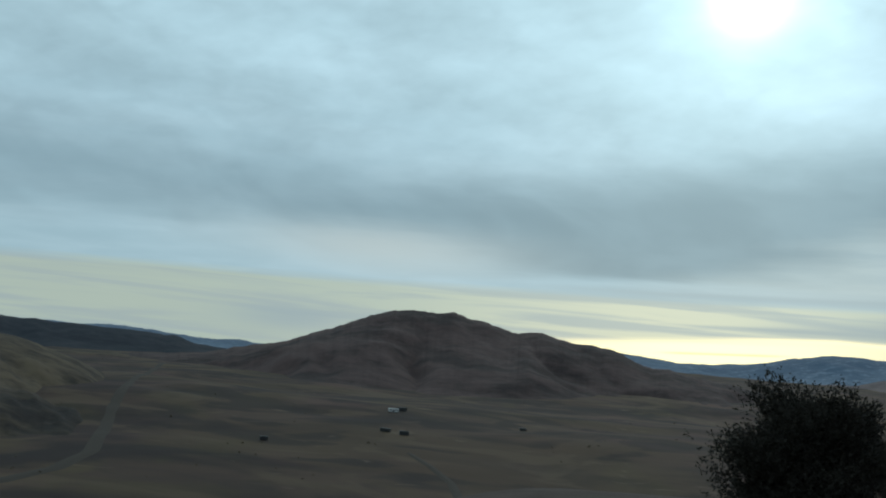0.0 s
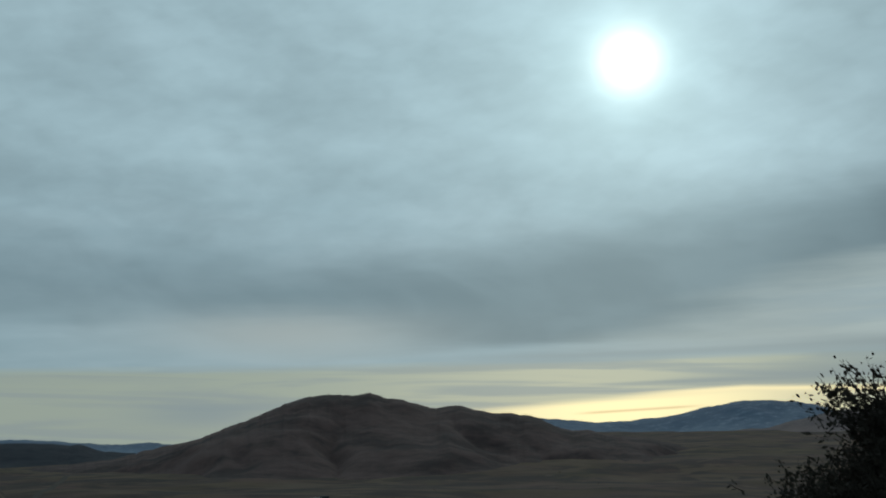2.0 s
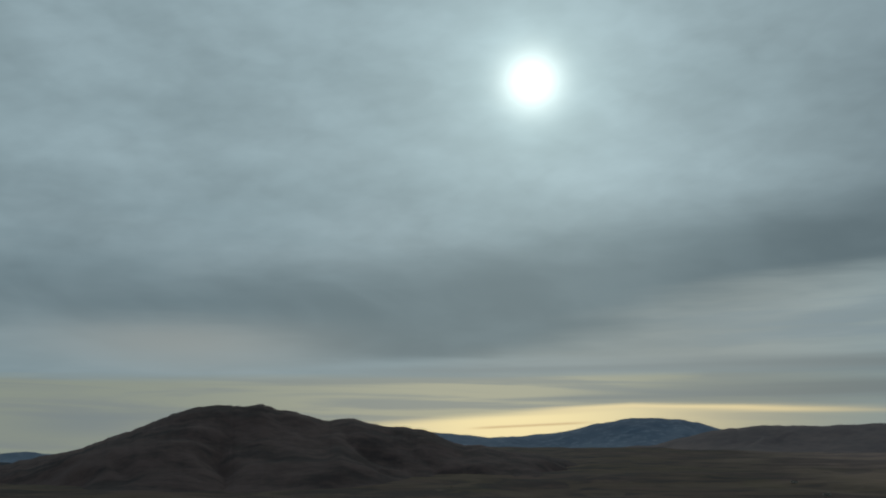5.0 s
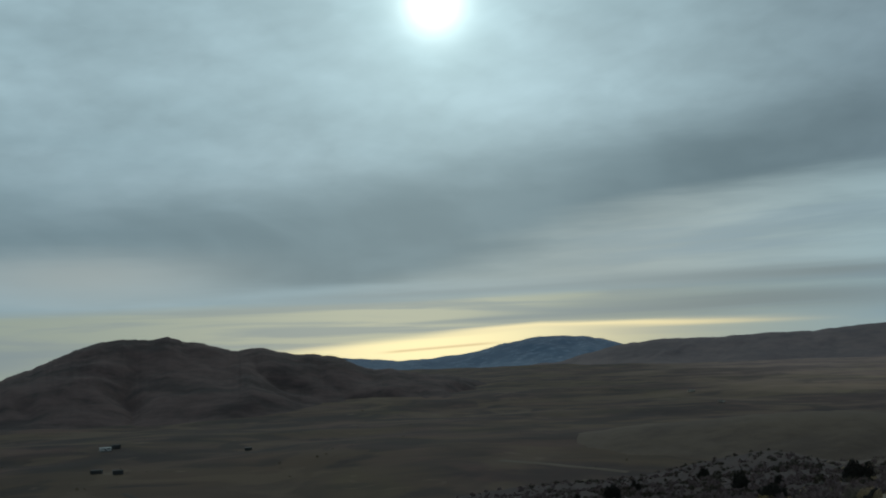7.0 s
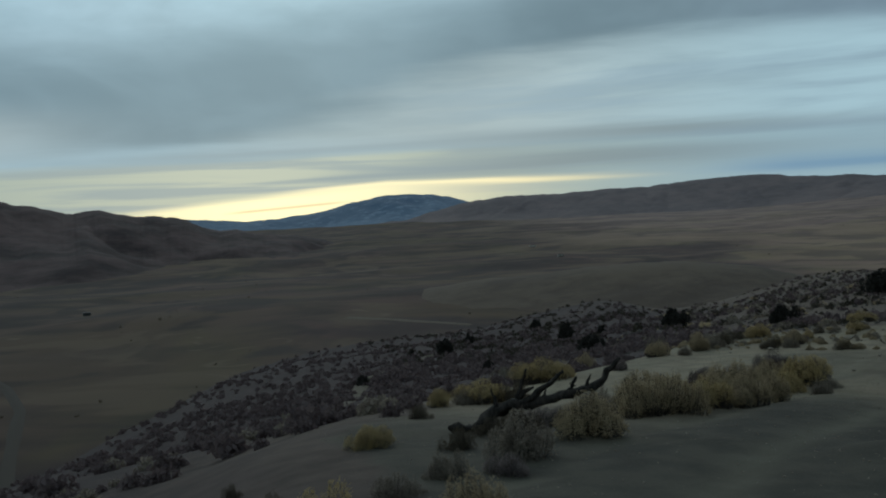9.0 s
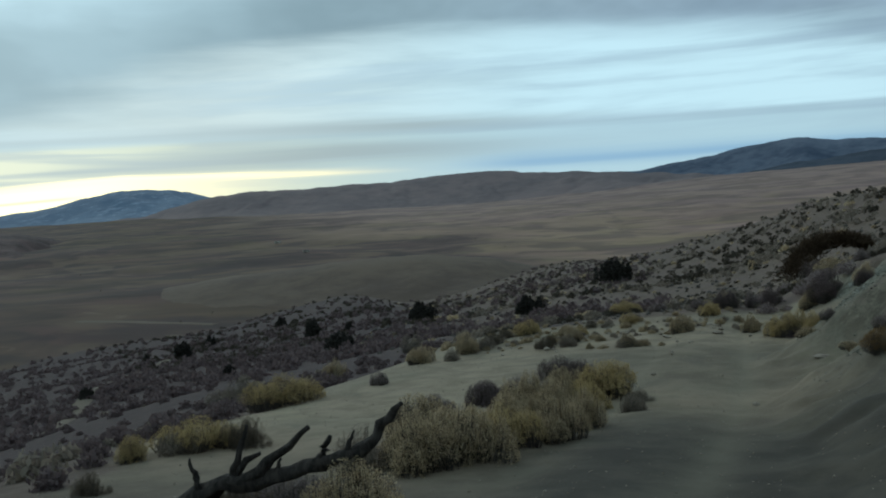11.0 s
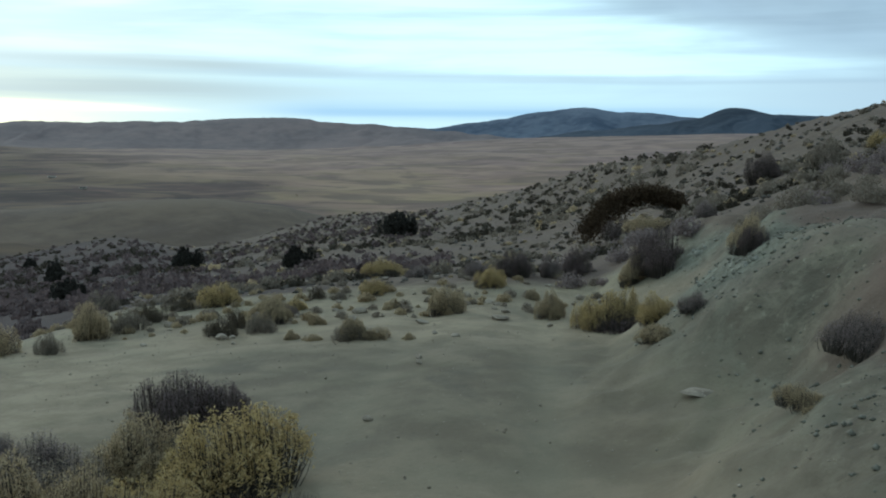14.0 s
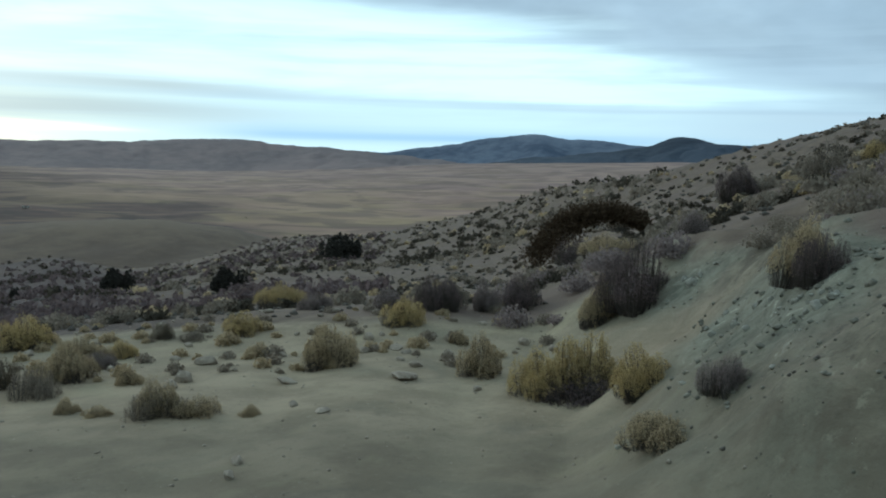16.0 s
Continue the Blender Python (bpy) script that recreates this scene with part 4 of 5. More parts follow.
# brush on the sandy flat ahead of the track
for row in [
        ("yellow", 6.07, 9.77, 0.75, 0.43), ("olive", 4.52, 7.53, 0.25, 0.33), ("sage", 4.46, 7.03, 0.45, 0.31), ("straw", 5.02, 7.39, 0.56, 0.39),
        ("mauve", 5.60, 7.77, 0.37, 0.21), ("yellow", 6.14, 8.18, 0.38, 0.23), ("olive", 7.09, 8.69, 0.33, 0.24), ("sage", 7.24, 8.30, 0.49, 0.12),
        ("straw", 5.17, 6.76, 0.32, 0.18), ("straw", 4.40, 5.44, 0.36, 0.32), ("straw", 4.53, 5.20, 0.35, 0.18), ("straw", 4.19, 6.22, 0.23, 0.16),
        ("straw", 4.23, 5.91, 0.31, 0.11), ("yellow", 7.60, 8.01, 0.51, 0.32), ("straw", 6.79, 6.91, 0.36, 0.19), ("straw", 6.64, 5.82, 0.57, 0.44),
        ("straw", 4.81, 4.96, 0.21, 0.11)]:
    plant(*row)
# brush at the foot of the bank
for row in [
        ("yellow", 8.78, 6.64, 0.55, 0.37), ("mauve", 9.85, 7.61, 0.63, 0.31), ("slate", 9.87, 6.87, 0.56, 0.51), ("straw", 8.42, 5.57, 0.28, 0.20),
        ("straw", 7.15, 4.48, 0.47, 0.42), ("slate", 10.49, 5.99, 0.57, 0.53), ("mauve", 10.50, 6.53, 0.44, 0.51), ("yellow", 6.58, 3.55, 0.50, 0.45),
        ("yellow", 6.90, 3.29, 0.69, 0.57), ("yellow", 6.21, 2.56, 0.48, 0.36), ("slate", 6.77, 3.25, 1.04, 0.27), ("straw", 8.98, 4.26, 0.44, 0.54),
        ("slate", 9.11, 3.92, 0.97, 0.73), ("straw", 17.00, 7.89, 1.21, 0.55), ("mauve", 4.62, 1.48, 0.27, 0.22)]:
    plant(*row)
# brush on the bank
for row in [
        ("straw", 5.79, 1.48, 0.39, 0.44), ("slate", 5.42, 1.27, 0.30, 0.31), ("mauve", 10.71, 3.93, 0.44, 0.33), ("olive", 10.48, 2.06, 0.39, 0.25),
        ("sage", 16.42, 3.85, 0.99, 0.84), ("slate", 23.81, 7.56, 1.10, 0.91), ("yellow", 14.91, 3.77, 0.36, 0.27), ("sage", 33.89, 14.98, 2.07, 0.70),
        ("yellow", 12.05, 11.80, 1.10, 0.48), ("mauve", 9.64, 8.70, 0.54, 0.28), ("sage", 10.26, 6.91, 0.44, 0.44), ("slate", 20.26, 10.33, 1.07, 0.67),
        ("yellow", 22.15, 4.19, 0.66, 0.53)]:
    plant(*row)
# brush between the log and the flat
for row in [
        ("slate", 0.96, 3.95, 0.95, 0.42), ("yellow", 0.01, 2.30, 1.04, 0.54), ("straw", -0.12, 3.01, 0.73, 0.46), ("sage", -0.75, 2.82, 0.77, 0.43),
        ("sage", -1.13, 2.91, 0.54, 0.33), ("yellow", -0.88, 2.03, 0.82, 0.42), ("straw", -1.18, 2.47, 0.72, 0.59), ("straw", -1.08, 2.04, 0.61, 0.51),
        ("sage", -0.82, 1.13, 0.42, 0.27), ("rust", 0.21, -1.47, 0.46, 0.29), ("mauve", 2.76, -0.38, 0.52, 0.30), ("straw", 1.67, -0.41, 0.40, 0.13),
        ("straw", 4.45, 1.72, 0.46, 0.17)]:
    plant(*row)
# brush in the foreground of the bend
for row in [
        ("straw", -3.45, 2.05, 1.01, 0.50), ("straw", -3.10, 1.04, 0.80, 0.48), ("straw", -2.12, 1.37, 0.77, 0.52), ("mauve", -0.51, 3.46, 0.72, 0.36),
        ("yellow", -3.23, 1.44, 0.62, 0.33), ("sage", -0.18, 1.53, 0.43, 0.22), ("mauve", -2.1, 3.45, 0.6, 0.36), ("slate", -1.05, 3.55, 0.75, 0.38),
        ("mauve", -0.45, 4.25, 0.5, 0.26)]:
    plant(*row)
# brush on the brink of the slope
for row in [
        ("olive", 4.04, 7.30, 0.48, 0.32), ("straw", 3.74, 14.66, 0.77, 0.62), ("mauve", -0.47, 6.86, 0.36, 0.28), ("straw", 1.87, 8.68, 0.66, 0.43),
        ("sage", 2.28, 8.15, 0.40, 0.32), ("straw", 3.14, 8.69, 0.60, 0.52), ("olive", 4.42, 9.24, 0.47, 0.37), ("sage", 11.00, 20.45, 1.02, 0.71),
        ("sage", 3.69, 8.80, 0.62, 0.35), ("olive", 5.44, 9.97, 0.50, 0.28), ("straw", 5.69, 8.21, 0.75, 0.32), ("sage", 4.40, 5.45, 0.54, 0.25)]:
    plant(*row)
# brush beside the dead tree
for row in [
        ("straw", -6.86, -1.51, 0.86, 0.47), ("straw", -5.02, 0.09, 0.80, 0.56), ("straw", -4.50, 0.07, 0.84, 0.58), ("yellow", -3.68, 0.32, 0.80, 0.46),
        ("straw", -3.13, 0.29, 0.74, 0.48), ("straw", -2.41, 1.57, 0.80, 0.56), ("straw", -2.28, 0.72, 0.66, 0.48), ("yellow", -2.24, 7.18, 1.38, 0.57),
        ("sage", 3.73, 19.95, 2.19, 0.73), ("yellow", -6.13, 3.72, 0.42, 0.34), ("sage", -5.59, 3.75, 0.57, 0.29), ("olive", -7.23, 1.90, 0.40, 0.23),
        ("sage", -4.75, 3.72, 0.44, 0.22), ("olive", -7.06, -0.39, 0.69, 0.28), ("mauve", -6.59, -0.29, 0.81, 0.28), ("olive", -7.46, -0.59, 0.53, 0.22)]:
    plant(*row)
# brush below the first bend
for row in [
        ("olive", -10.60, -3.31, 0.39, 0.24), ("sage", -11.06, -3.58, 0.28, 0.18), ("yellow", -10.59, -4.56, 0.46, 0.42), ("sage", -8.10, -2.34, 0.73, 0.46),
        ("olive", -8.27, -1.43, 0.39, 0.26), ("yellow", -5.21, 3.97, 1.22, 0.41), ("olive", -4.89, 3.49, 0.60, 0.40), ("sage", -5.25, 0.67, 0.68, 0.47),
        ("olive", -4.43, 1.02, 0.63, 0.54), ("straw", -4.24, 0.47, 0.79, 0.53), ("yellow", -8.89, -0.59, 0.54, 0.27), ("olive", -11.84, -4.49, 0.43, 0.35),
        ("sage", -12.53, -4.47, 0.42, 0.19), ("olive", -10.47, -1.47, 0.18, 0.18), ("straw", -9.85, -4.95, 0.42, 0.42), ("olive", -9.7, -4.6, 0.32, 0.30),
        ("straw", -11.15, -4.35, 0.42, 0.22), ("olive", -11.0, -3.75, 0.40, 0.20), ("straw", -12.15, -4.35, 0.5, 0.32), ("mauve", -12.75, -4.75, 0.45, 0.36),
        ("sage", -9.1, -2.9, 0.42, 0.26), ("mauve", -8.6, -3.0, 0.35, 0.22), ("olive", -13.4, -5.6, 0.4, 0.26), ("sage", -9.7, -3.4, 0.42, 0.2)]:
    plant(*row)

for key, models in MODELS.items():
    for model in models[USED[key]:]:
        for ob in (*model.children, model):
            bpy.data.objects.remove(ob)

# ---- junipers, the dead tree, stones ----
def tube(points, radii, sides=7, seed=0, rough=0.15):
    """A tapered, knotty tube along a line of points."""
    rng = np.random.RandomState(seed)
    pts = np.array(points, float)
    n = len(pts)
    way = np.gradient(pts, axis=0)
    way /= np.linalg.norm(way, axis=1, keepdims=True)
    up = np.tile(np.array([0.31, 0.17, 0.93]), (n, 1))
    a = np.cross(way, up)
    a /= np.linalg.norm(a, axis=1, keepdims=True)
    b = np.cross(way, a)
    ang = np.linspace(0, 2 * np.pi, sides, endpoint=False)
    r = np.array(radii, float)[:, None] * (1 + rng.uniform(-rough, rough, (n, sides)))
    ring = pts[:, None] + r[..., None] * (np.cos(ang)[None, :, None] * a[:, None] + np.sin(ang)[None, :, None] * b[:, None])
    k = np.arange(n * sides).reshape(n, sides)
    nxt = np.roll(k, -1, 1)
    faces = np.stack([k[:-1], nxt[:-1], nxt[1:], k[1:]], -1).reshape(-1, 4)
    ends = np.concatenate([ring.reshape(-1, 3), pts[[0, -1]]])
    # both ends close on a middle point
    first, last = np.full(sides, n * sides), np.full(sides, n * sides + 1)
    caps = np.concatenate([np.stack([nxt[0], k[0], first], -1), np.stack([k[-1], nxt[-1], last], -1)])
    tris = np.concatenate([faces[:, [0, 1, 2]], faces[:, [0, 2, 3]], caps])
    return ends, tris


def smoothed(points, count):
    """A curve of count points through the given ones."""
    p = np.array(points, float)
    t, u = np.linspace(0, 1, len(p)), np.linspace(0, 1, count)
    q = np.stack([np.interp(u, t, p[:, i]) for i in range(p.shape[1])], -1)
    for _ in range(2):
        q[1:-1] = 0.25 * q[:-2] + 0.5 * q[1:-1] + 0.25 * q[2:]
    return q


def juniper(name, material, seed, sprays, leaf, label, category, low=0.12, group="", limbs=22, taper=0.0):
    """A unit tree or tall shrub: short trunk, limbs that fork outward, and foliage in ragged sprays at their ends."""
    rng = np.random.RandomState(seed)
    tree = new(name)
    p, f = tube(smoothed([(0, 0, -0.08), (0.02, 0.01, 0.18), (-0.02, 0.03, 0.45), (0.03, 0.0, 0.72)], 9), np.linspace(0.055, 0.016, 9), 8, seed)
    part("trunk", p, f, BARK, tree)
    tips, outs = [], []
    for k in range(limbs):
        a, h = rng.uniform(0, 2 * np.pi), rng.uniform(low, 0.72)
        reach = rng.uniform(0.25, 0.5) * (1.15 - 0.55 * abs(h - 0.35))
        reach *= 1 - taper * h
        rise = rng.uniform(0.05, 0.33)
        line = [(0, 0, h * 0.7), (math.cos(a) * reach * 0.5, math.sin(a) * reach * 0.5, h + rise * 0.35),
                (math.cos(a) * reach, math.sin(a) * reach, min(h + rise, 0.98))]
        curve = smoothed(line, 6)
        p, f = tube(curve, np.linspace(0.018, 0.005, 6), 5, seed + k)
        part("limb", p, f, BARK, tree)
        for q in curve[2:]:
            tips.append(q)
            outs.append((math.cos(a) * 0.5, math.sin(a) * 0.5, 0.8))
    tips, outs = np.array(tips), np.array(outs)
    i = rng.randint(0, len(tips), sprays)
    # each spray is a short upright sprig set with small leaves
    start = tips[i] + rng.normal(size=(sprays, 3)) * (0.07, 0.07, 0.055)
    out = outs[i] + rng.normal(size=(sprays, 3)) * 0.45
    out /= np.linalg.norm(out, axis=1, keepdims=True)
    size = rng.uniform(0.04, 0.11, sprays)[:, None]
    p1, f1, _ = blades(start, start + out * size, out * 0 + rng.normal(size=(sprays, 3)) * 0.006, 0.003, rng, 2)
    per = 7
    t = rng.uniform(0.1, 1.05, (sprays, per, 1))
    c = (start[:, None] + out[:, None] * size[:, None] * t + rng.normal(size=(sprays, per, 3)) * 0.010).reshape(-1, 3)
    p2, f2 = leaves(c, leaf, rng, lean=np.repeat(out, per, 0), slim=0.5)
    part("crown", np.concatenate([p1, p2]), np.concatenate([f1, f2 + len(p1)]), material, tree)
    return tagged(tree, label, category, group)


def stand(thing, x, y, wide, tall, turn=0.0, sink=0.03):
    thing.matrix_basis = pose(x, y, at(x, y) - sink * tall, 0, 0, turn) @ Matrix.Diagonal((wide, wide, tall, 1))
    return thing


stand(juniper("leafy_shrub", SHRUB, 301, 15000, 0.0112, "tall dark leafy evergreen shrub beside the track", "bush", low=0.03, limbs=60, taper=0.55), -16.6, -14.5, 1.72, 1.4, 40)


def spreading_juniper(x, y, seed):
    """A crescent of dense foliage that leans out of the slope on a few long limbs."""
    rng = np.random.RandomState(seed)
    tree = new("spreading_juniper")
    line = np.array([(-1.85, 0.0, -0.30), (-1.42, -0.05, 0.30), (-0.95, 0.0, 0.74), (-0.45, 0.05, 1.0), (0.15, 0.0, 1.16), (0.80, -0.05, 1.18), (1.35, 0.0, 0.98), (1.62, 0.05, 0.72)])
    thick = np.array([0.26, 0.36, 0.40, 0.36, 0.31, 0.27, 0.22, 0.12])
    for k in range(3):
        curve = smoothed(line[:6 + k] + rng.normal(size=(6 + k, 3)) * 0.05, 12)
        p, f = tube(curve, np.linspace(0.09 - 0.015 * k, 0.02, 12), 7, seed + k, 0.25)
        part("limb", p, f, BARK, tree)
    n = 9000
    u = rng.uniform(0, len(line) - 1, n)
    i = np.minimum(u.astype(int), len(line) - 2)
    w = (u - i)[:, None]
    mid, reach = line[i] * (1 - w) + line[i + 1] * w, thick[i] * (1 - w[:, 0]) + thick[i + 1] * w[:, 0]
    way = rng.normal(size=(n, 3)) * (1, 1.6, 1)
    way /= np.linalg.norm(way, axis=1, keepdims=True)
    lumpy = 1 + 0.45 * np.sin(u * 5.3 + 3 * way[:, 1]) * np.sin(u * 2.1 + 2 * way[:, 0]) + rng.uniform(-0.2, 0.25, n)
    # the underside hangs lower on the side that leans on the slope
    reach = reach * np.where(way[:, 2] < 0, 1.0 + 0.9 * smooth(u, 3.5, 1.0), 1.0)
    c = mid + way * (reach * lumpy * rng.uniform(0.55, 1.05, n))[:, None] * (1, 1.7, 1)
    tips = c + (way * 0.6 + (0, 0, 0.5)) * rng.uniform(0.05, 0.26, (n, 1))
    p1, f1, _ = blades(c, tips, way * 0.0, 0.006, rng, 2)
    p2, f2 = leaves(np.repeat(c, 3, 0) + (np.repeat(tips - c, 3, 0)) * rng.uniform(0, 1, (3 * n, 1)) + rng.normal(size=(3 * n, 3)) * 0.02, 0.038, rng, lean=np.repeat(way * 0.5 + (0, 0, 0.5), 3, 0), slim=0.5)
    part("crown", np.concatenate([p1, p2]), np.concatenate([f1, f2 + len(p1)]), BROWN, tree)
    tree.matrix_basis = pose(x, y, at(x, y) + 0.12, 0, 0, -64) @ Matrix.Scale(0.8, 4)
    return tagged(tree, "dark brown spreading juniper arching over the bank", "bush")


spreading_juniper(*ARCH_AT, 302)

GROUP = "junipers on the spur"
first = None
for k, (x, y, wide, tall) in enumerate(JUNIPERS):
    if first is None:
        first = bush("juniper", DARK, 303, 160, 7500, 0.048, 1.0, 0.8, "dark round juniper tree on the brushy spur", "tree", domes=7, leaf_name="crown")
        p, f = tube(smoothed([(0, 0, -0.08), (0.03, 0.01, 0.2), (0.0, 0.03, 0.5)], 6), np.linspace(0.07, 0.03, 6), 7, 7)
        part("trunk", p, f, BARK, first)
        tagged(first, group=GROUP)
        stand(first, x, y, wide * 1.25, tall * 0.92)
        continue
    stand(copy_thing(first, Matrix.Identity(4)), x, y, wide * 1.25, tall * 0.92, turn=x * 37 % 360)

# the fallen dead tree: a bleached dark trunk with broken limbs
LOG = new("dead_tree")
LOG_CURVE = smoothed(LOG_LINE, 41)


def timber(name, curve, thick, tip, seed):
    rng = np.random.RandomState(seed)
    curve[1:-1] += rng.normal(size=curve[1:-1].shape) * thick * 0.25
    p, f = tube(curve, np.linspace(thick * 1.2, tip * 1.3, len(curve)), 9, seed, 0.42)
    part(name, p, f, BARK, LOG)


timber("trunk", LOG_CURVE[::3].copy(), 0.062, 0.028, 1)
for k, (name, share, az, up, size, thick) in enumerate(LOG_LIMBS):
    t = np.linspace(0, 1, 8)[:, None]
    # each limb lifts a little towards its tip
    straight = LOG_CURVE[round(share * 40)] + np.array(toward(az, up)) * size * t
    timber(name, straight + np.array((0, 0, 0.18 * size)) * t * (t - 1) * 0.6, thick, thick * 0.28, 2 + k)
tagged(LOG, "fallen dead tree trunk with broken dark weathered limbs on the sand", "log")


def stone(name, x, y, wide, tall, material, seed, label, category, group, sink=0.3):
    """A rough angular stone, half let into the ground."""
    bm = bmesh.new()
    bmesh.ops.create_icosphere(bm, subdivisions=2, radius=0.5)
    rng = np.random.RandomState(seed)
    cuts = rng.normal(size=(9, 3))
    cuts /= np.linalg.norm(cuts, axis=1, keepdims=True)
    for v in bm.verts:
        for c in cuts:
            d = v.co.dot(Vector(c)) - 0.33
            if d > 0:
                v.co -= Vector(c) * d * 0.9
        v.co += noise.noise_vector(v.co * 3 + Vector((seed, 0, 0))) * 0.05
    mesh = bpy.data.meshes.new(name)
    bm.to_mesh(mesh)
    bm.free()
    mesh.materials.append(material)
    ob = new(name, mesh)
    ob.matrix_basis = pose(x, y, at(x, y) + tall * (0.5 - sink), rng.uniform(-8, 8), rng.uniform(-8, 8), rng.uniform(0, 360)) @ Matrix.Diagonal(
        (wide, wide * rng.uniform(0.6, 0.9), tall, 1))
    return tagged(ob, label, category, group)


for k, (x, y, wide, tall) in enumerate(STONES):
    stone("stone", x, y, max(wide, 0.05), max(tall, 0.04), STONE, 400 + k, "rough tan stone lying on the sandy flat", "stone", "stones on the flat")
for k, (x, y, wide, tall) in enumerate(OUTCROP):
    stone("outcrop_rock", x, y, wide * 0.8, tall * 1.2, PALE, 500 + k, "pale green-white crumbling rock let into the bank", "rock", "rocks in the bank", sink=0.45)
rock_rng = np.random.RandomState(560)
for k in range(150):
    x0, y0, wide, _ = OUTCROP[rock_rng.randint(0, len(OUTCROP))]
    x, y = x0 + rock_rng.normal() * 0.36, y0 + rock_rng.normal() * 0.24
    w = 0.02 * (0.075 / 0.02) ** rock_rng.uniform(0, 1)
    stone("outcrop_rock", x, y, w, w * rock_rng.uniform(0.4, 0.8), CRUMB if k % 3 else PALE, 560 + k,
          "broken grey-green rock let into the bank" if k % 3 else "pale green-white crumbling rock let into the bank", "rock", "rocks in the bank", sink=0.4)


# ---- scrub that nobody could count ----
def scrub(name, material, seed, count, az, reach, size, quads, label, bare_max=0.3, squash=0.75, power=1.0, fleck=0.17):
    """Low clumps strewn over a sector of the hillside, joined into one mesh."""
    rng = np.random.RandomState(seed)
    a = np.radians(rng.uniform(az[0], az[1], count * 3))
    r = reach[0] * (reach[1] / reach[0]) ** (rng.uniform(0, 1, count * 3) ** power)
    x, y = r * np.sin(a), r * np.cos(a)
    z, bare = height(x, y, parts=True)[:2]
    patchy = waves(x, y, seed, 22.0, 3)
    keep = (bare < bare_max) & (patchy + rng.uniform(-0.8, 0.8, count * 3) > -0.25)
    x, y, z = x[keep][:count], y[keep][:count], z[keep][:count]
    n = len(x)
    w = rng.uniform(size[0], size[1], n) * rng.uniform(0.6, 1.0, n)
    off = rng.normal(size=(n, quads, 3))
    off /= np.linalg.norm(off, axis=2, keepdims=True)
    off *= rng.uniform(0.3, 1.0, (n, quads, 1)) * 0.5
    off[..., 2] = np.abs(off[..., 2]) * squash * 1.3
    c = np.stack([x, y, z], -1)[:, None] + off * w[:, None, None]
    p, f = leaves(c.reshape(-1, 3), np.repeat(w * fleck, quads), rng, lean=np.repeat([[0, 0, 0.5]], n * quads, 0), slim=0.6)
    mesh = bpy.data.meshes.new(name)
    fill(mesh, p, f)
    mesh.materials.append(material)
    return tagged(new(name, mesh), label, "shrubs", kind="stuff")


for span, reach, share, quads, fleck in (((52, 100), (14, 30), 0.24, 240, 0.078), ((30, 52), (14, 30), 0.05, 240, 0.078), ((30, 100), (30, 80), 0.5, 80, 0.13)):
    scrub("hillside_sagebrush", SAGE, 601, int(800 * share), span, reach, (0.3, 0.75), quads, "grey sagebrush clumps scattered over the stony hillside", fleck=fleck)
    scrub("hillside_dark_shrubs", SPECK, 602, int(1000 * share), span, reach, (0.22, 0.58), quads, "small dark shrubs scattered over the stony hillside", fleck=fleck)
    scrub("hillside_dry_grass", STRAW, 603, int(300 * share), span, reach, (0.25, 0.6), quads, "straw-coloured grass tufts scattered over the hillside", fleck=fleck)
scrub("spur_sagebrush", SAGE, 604, 1150, (38, 68), (70, 260), (0.6, 1.4), 34, "grey sagebrush covering the spur", power=0.8, fleck=0.14)
scrub("spur_dark_shrubs", SPECK, 605, 1350, (18, 68), (70, 260), (0.7, 1.7), 34, "dark shrubs dotted over the spur", power=0.8, fleck=0.14)
scrub("spur_dry_grass", STRAW, 606, 170, (36, 68), (70, 260), (0.6, 1.4), 22, "straw-coloured grass clumps on the spur", power=0.8, fleck=0.2)
scrub("slope_brush", KNOLL, 619, 340, (-80, 26), (5, 48), (0.35, 0.85), 160, "purplish-grey brush on the slope below the track", bare_max=0.35, fleck=0.09)
scrub("slope_sagebrush", SAGE, 620, 70, (-80, 26), (5, 48), (0.3, 0.8), 160, "grey sagebrush on the slope below the track", bare_max=0.35, fleck=0.09)
scrub("bank_sagebrush", SAGE, 617, 60, (58, 100), (7, 18), (0.25, 0.65), 900, "grey sagebrush clumps along the top of the bank", bare_max=0.6, fleck=0.032)
scrub("bank_brush", MAUVE, 618, 60, (58, 100), (7, 18), (0.3, 0.8), 700, "purplish bare brush along the top of the bank", bare_max=0.6, fleck=0.04)
scrub("bank_twigs", MAUVE, 612, 30, (58, 110), (8.0, 13), (0.10, 0.35), 260, "small bare twiggy shrubs on the bank", bare_max=2.0, fleck=0.07)
scrub("flat_tufts", STRAW, 613, 110, (20, 60), (8.6, 14), (0.10, 0.30), 260, "small dry grass tufts along the edge of the flat", bare_max=2.0, fleck=0.08)
scrub("flat_twigs", SAGE, 614, 90, (20, 62), (8.6, 14), (0.10, 0.28), 260, "small grey shrubs along the edge of the flat", bare_max=2.0, fleck=0.07)
scrub("knoll_twigs", KNOLL, 615, 3300, (-6, 52), (36, 250), (0.6, 1.6), 40, "purplish-grey brush covering the knoll", power=0.8, fleck=0.14)
scrub("valley_shrubs", OLIVE, 607, 260, (-30, 70), (320, 1800), (1.2, 3.2), 14, "dark shrubs dotted over the valley floor")


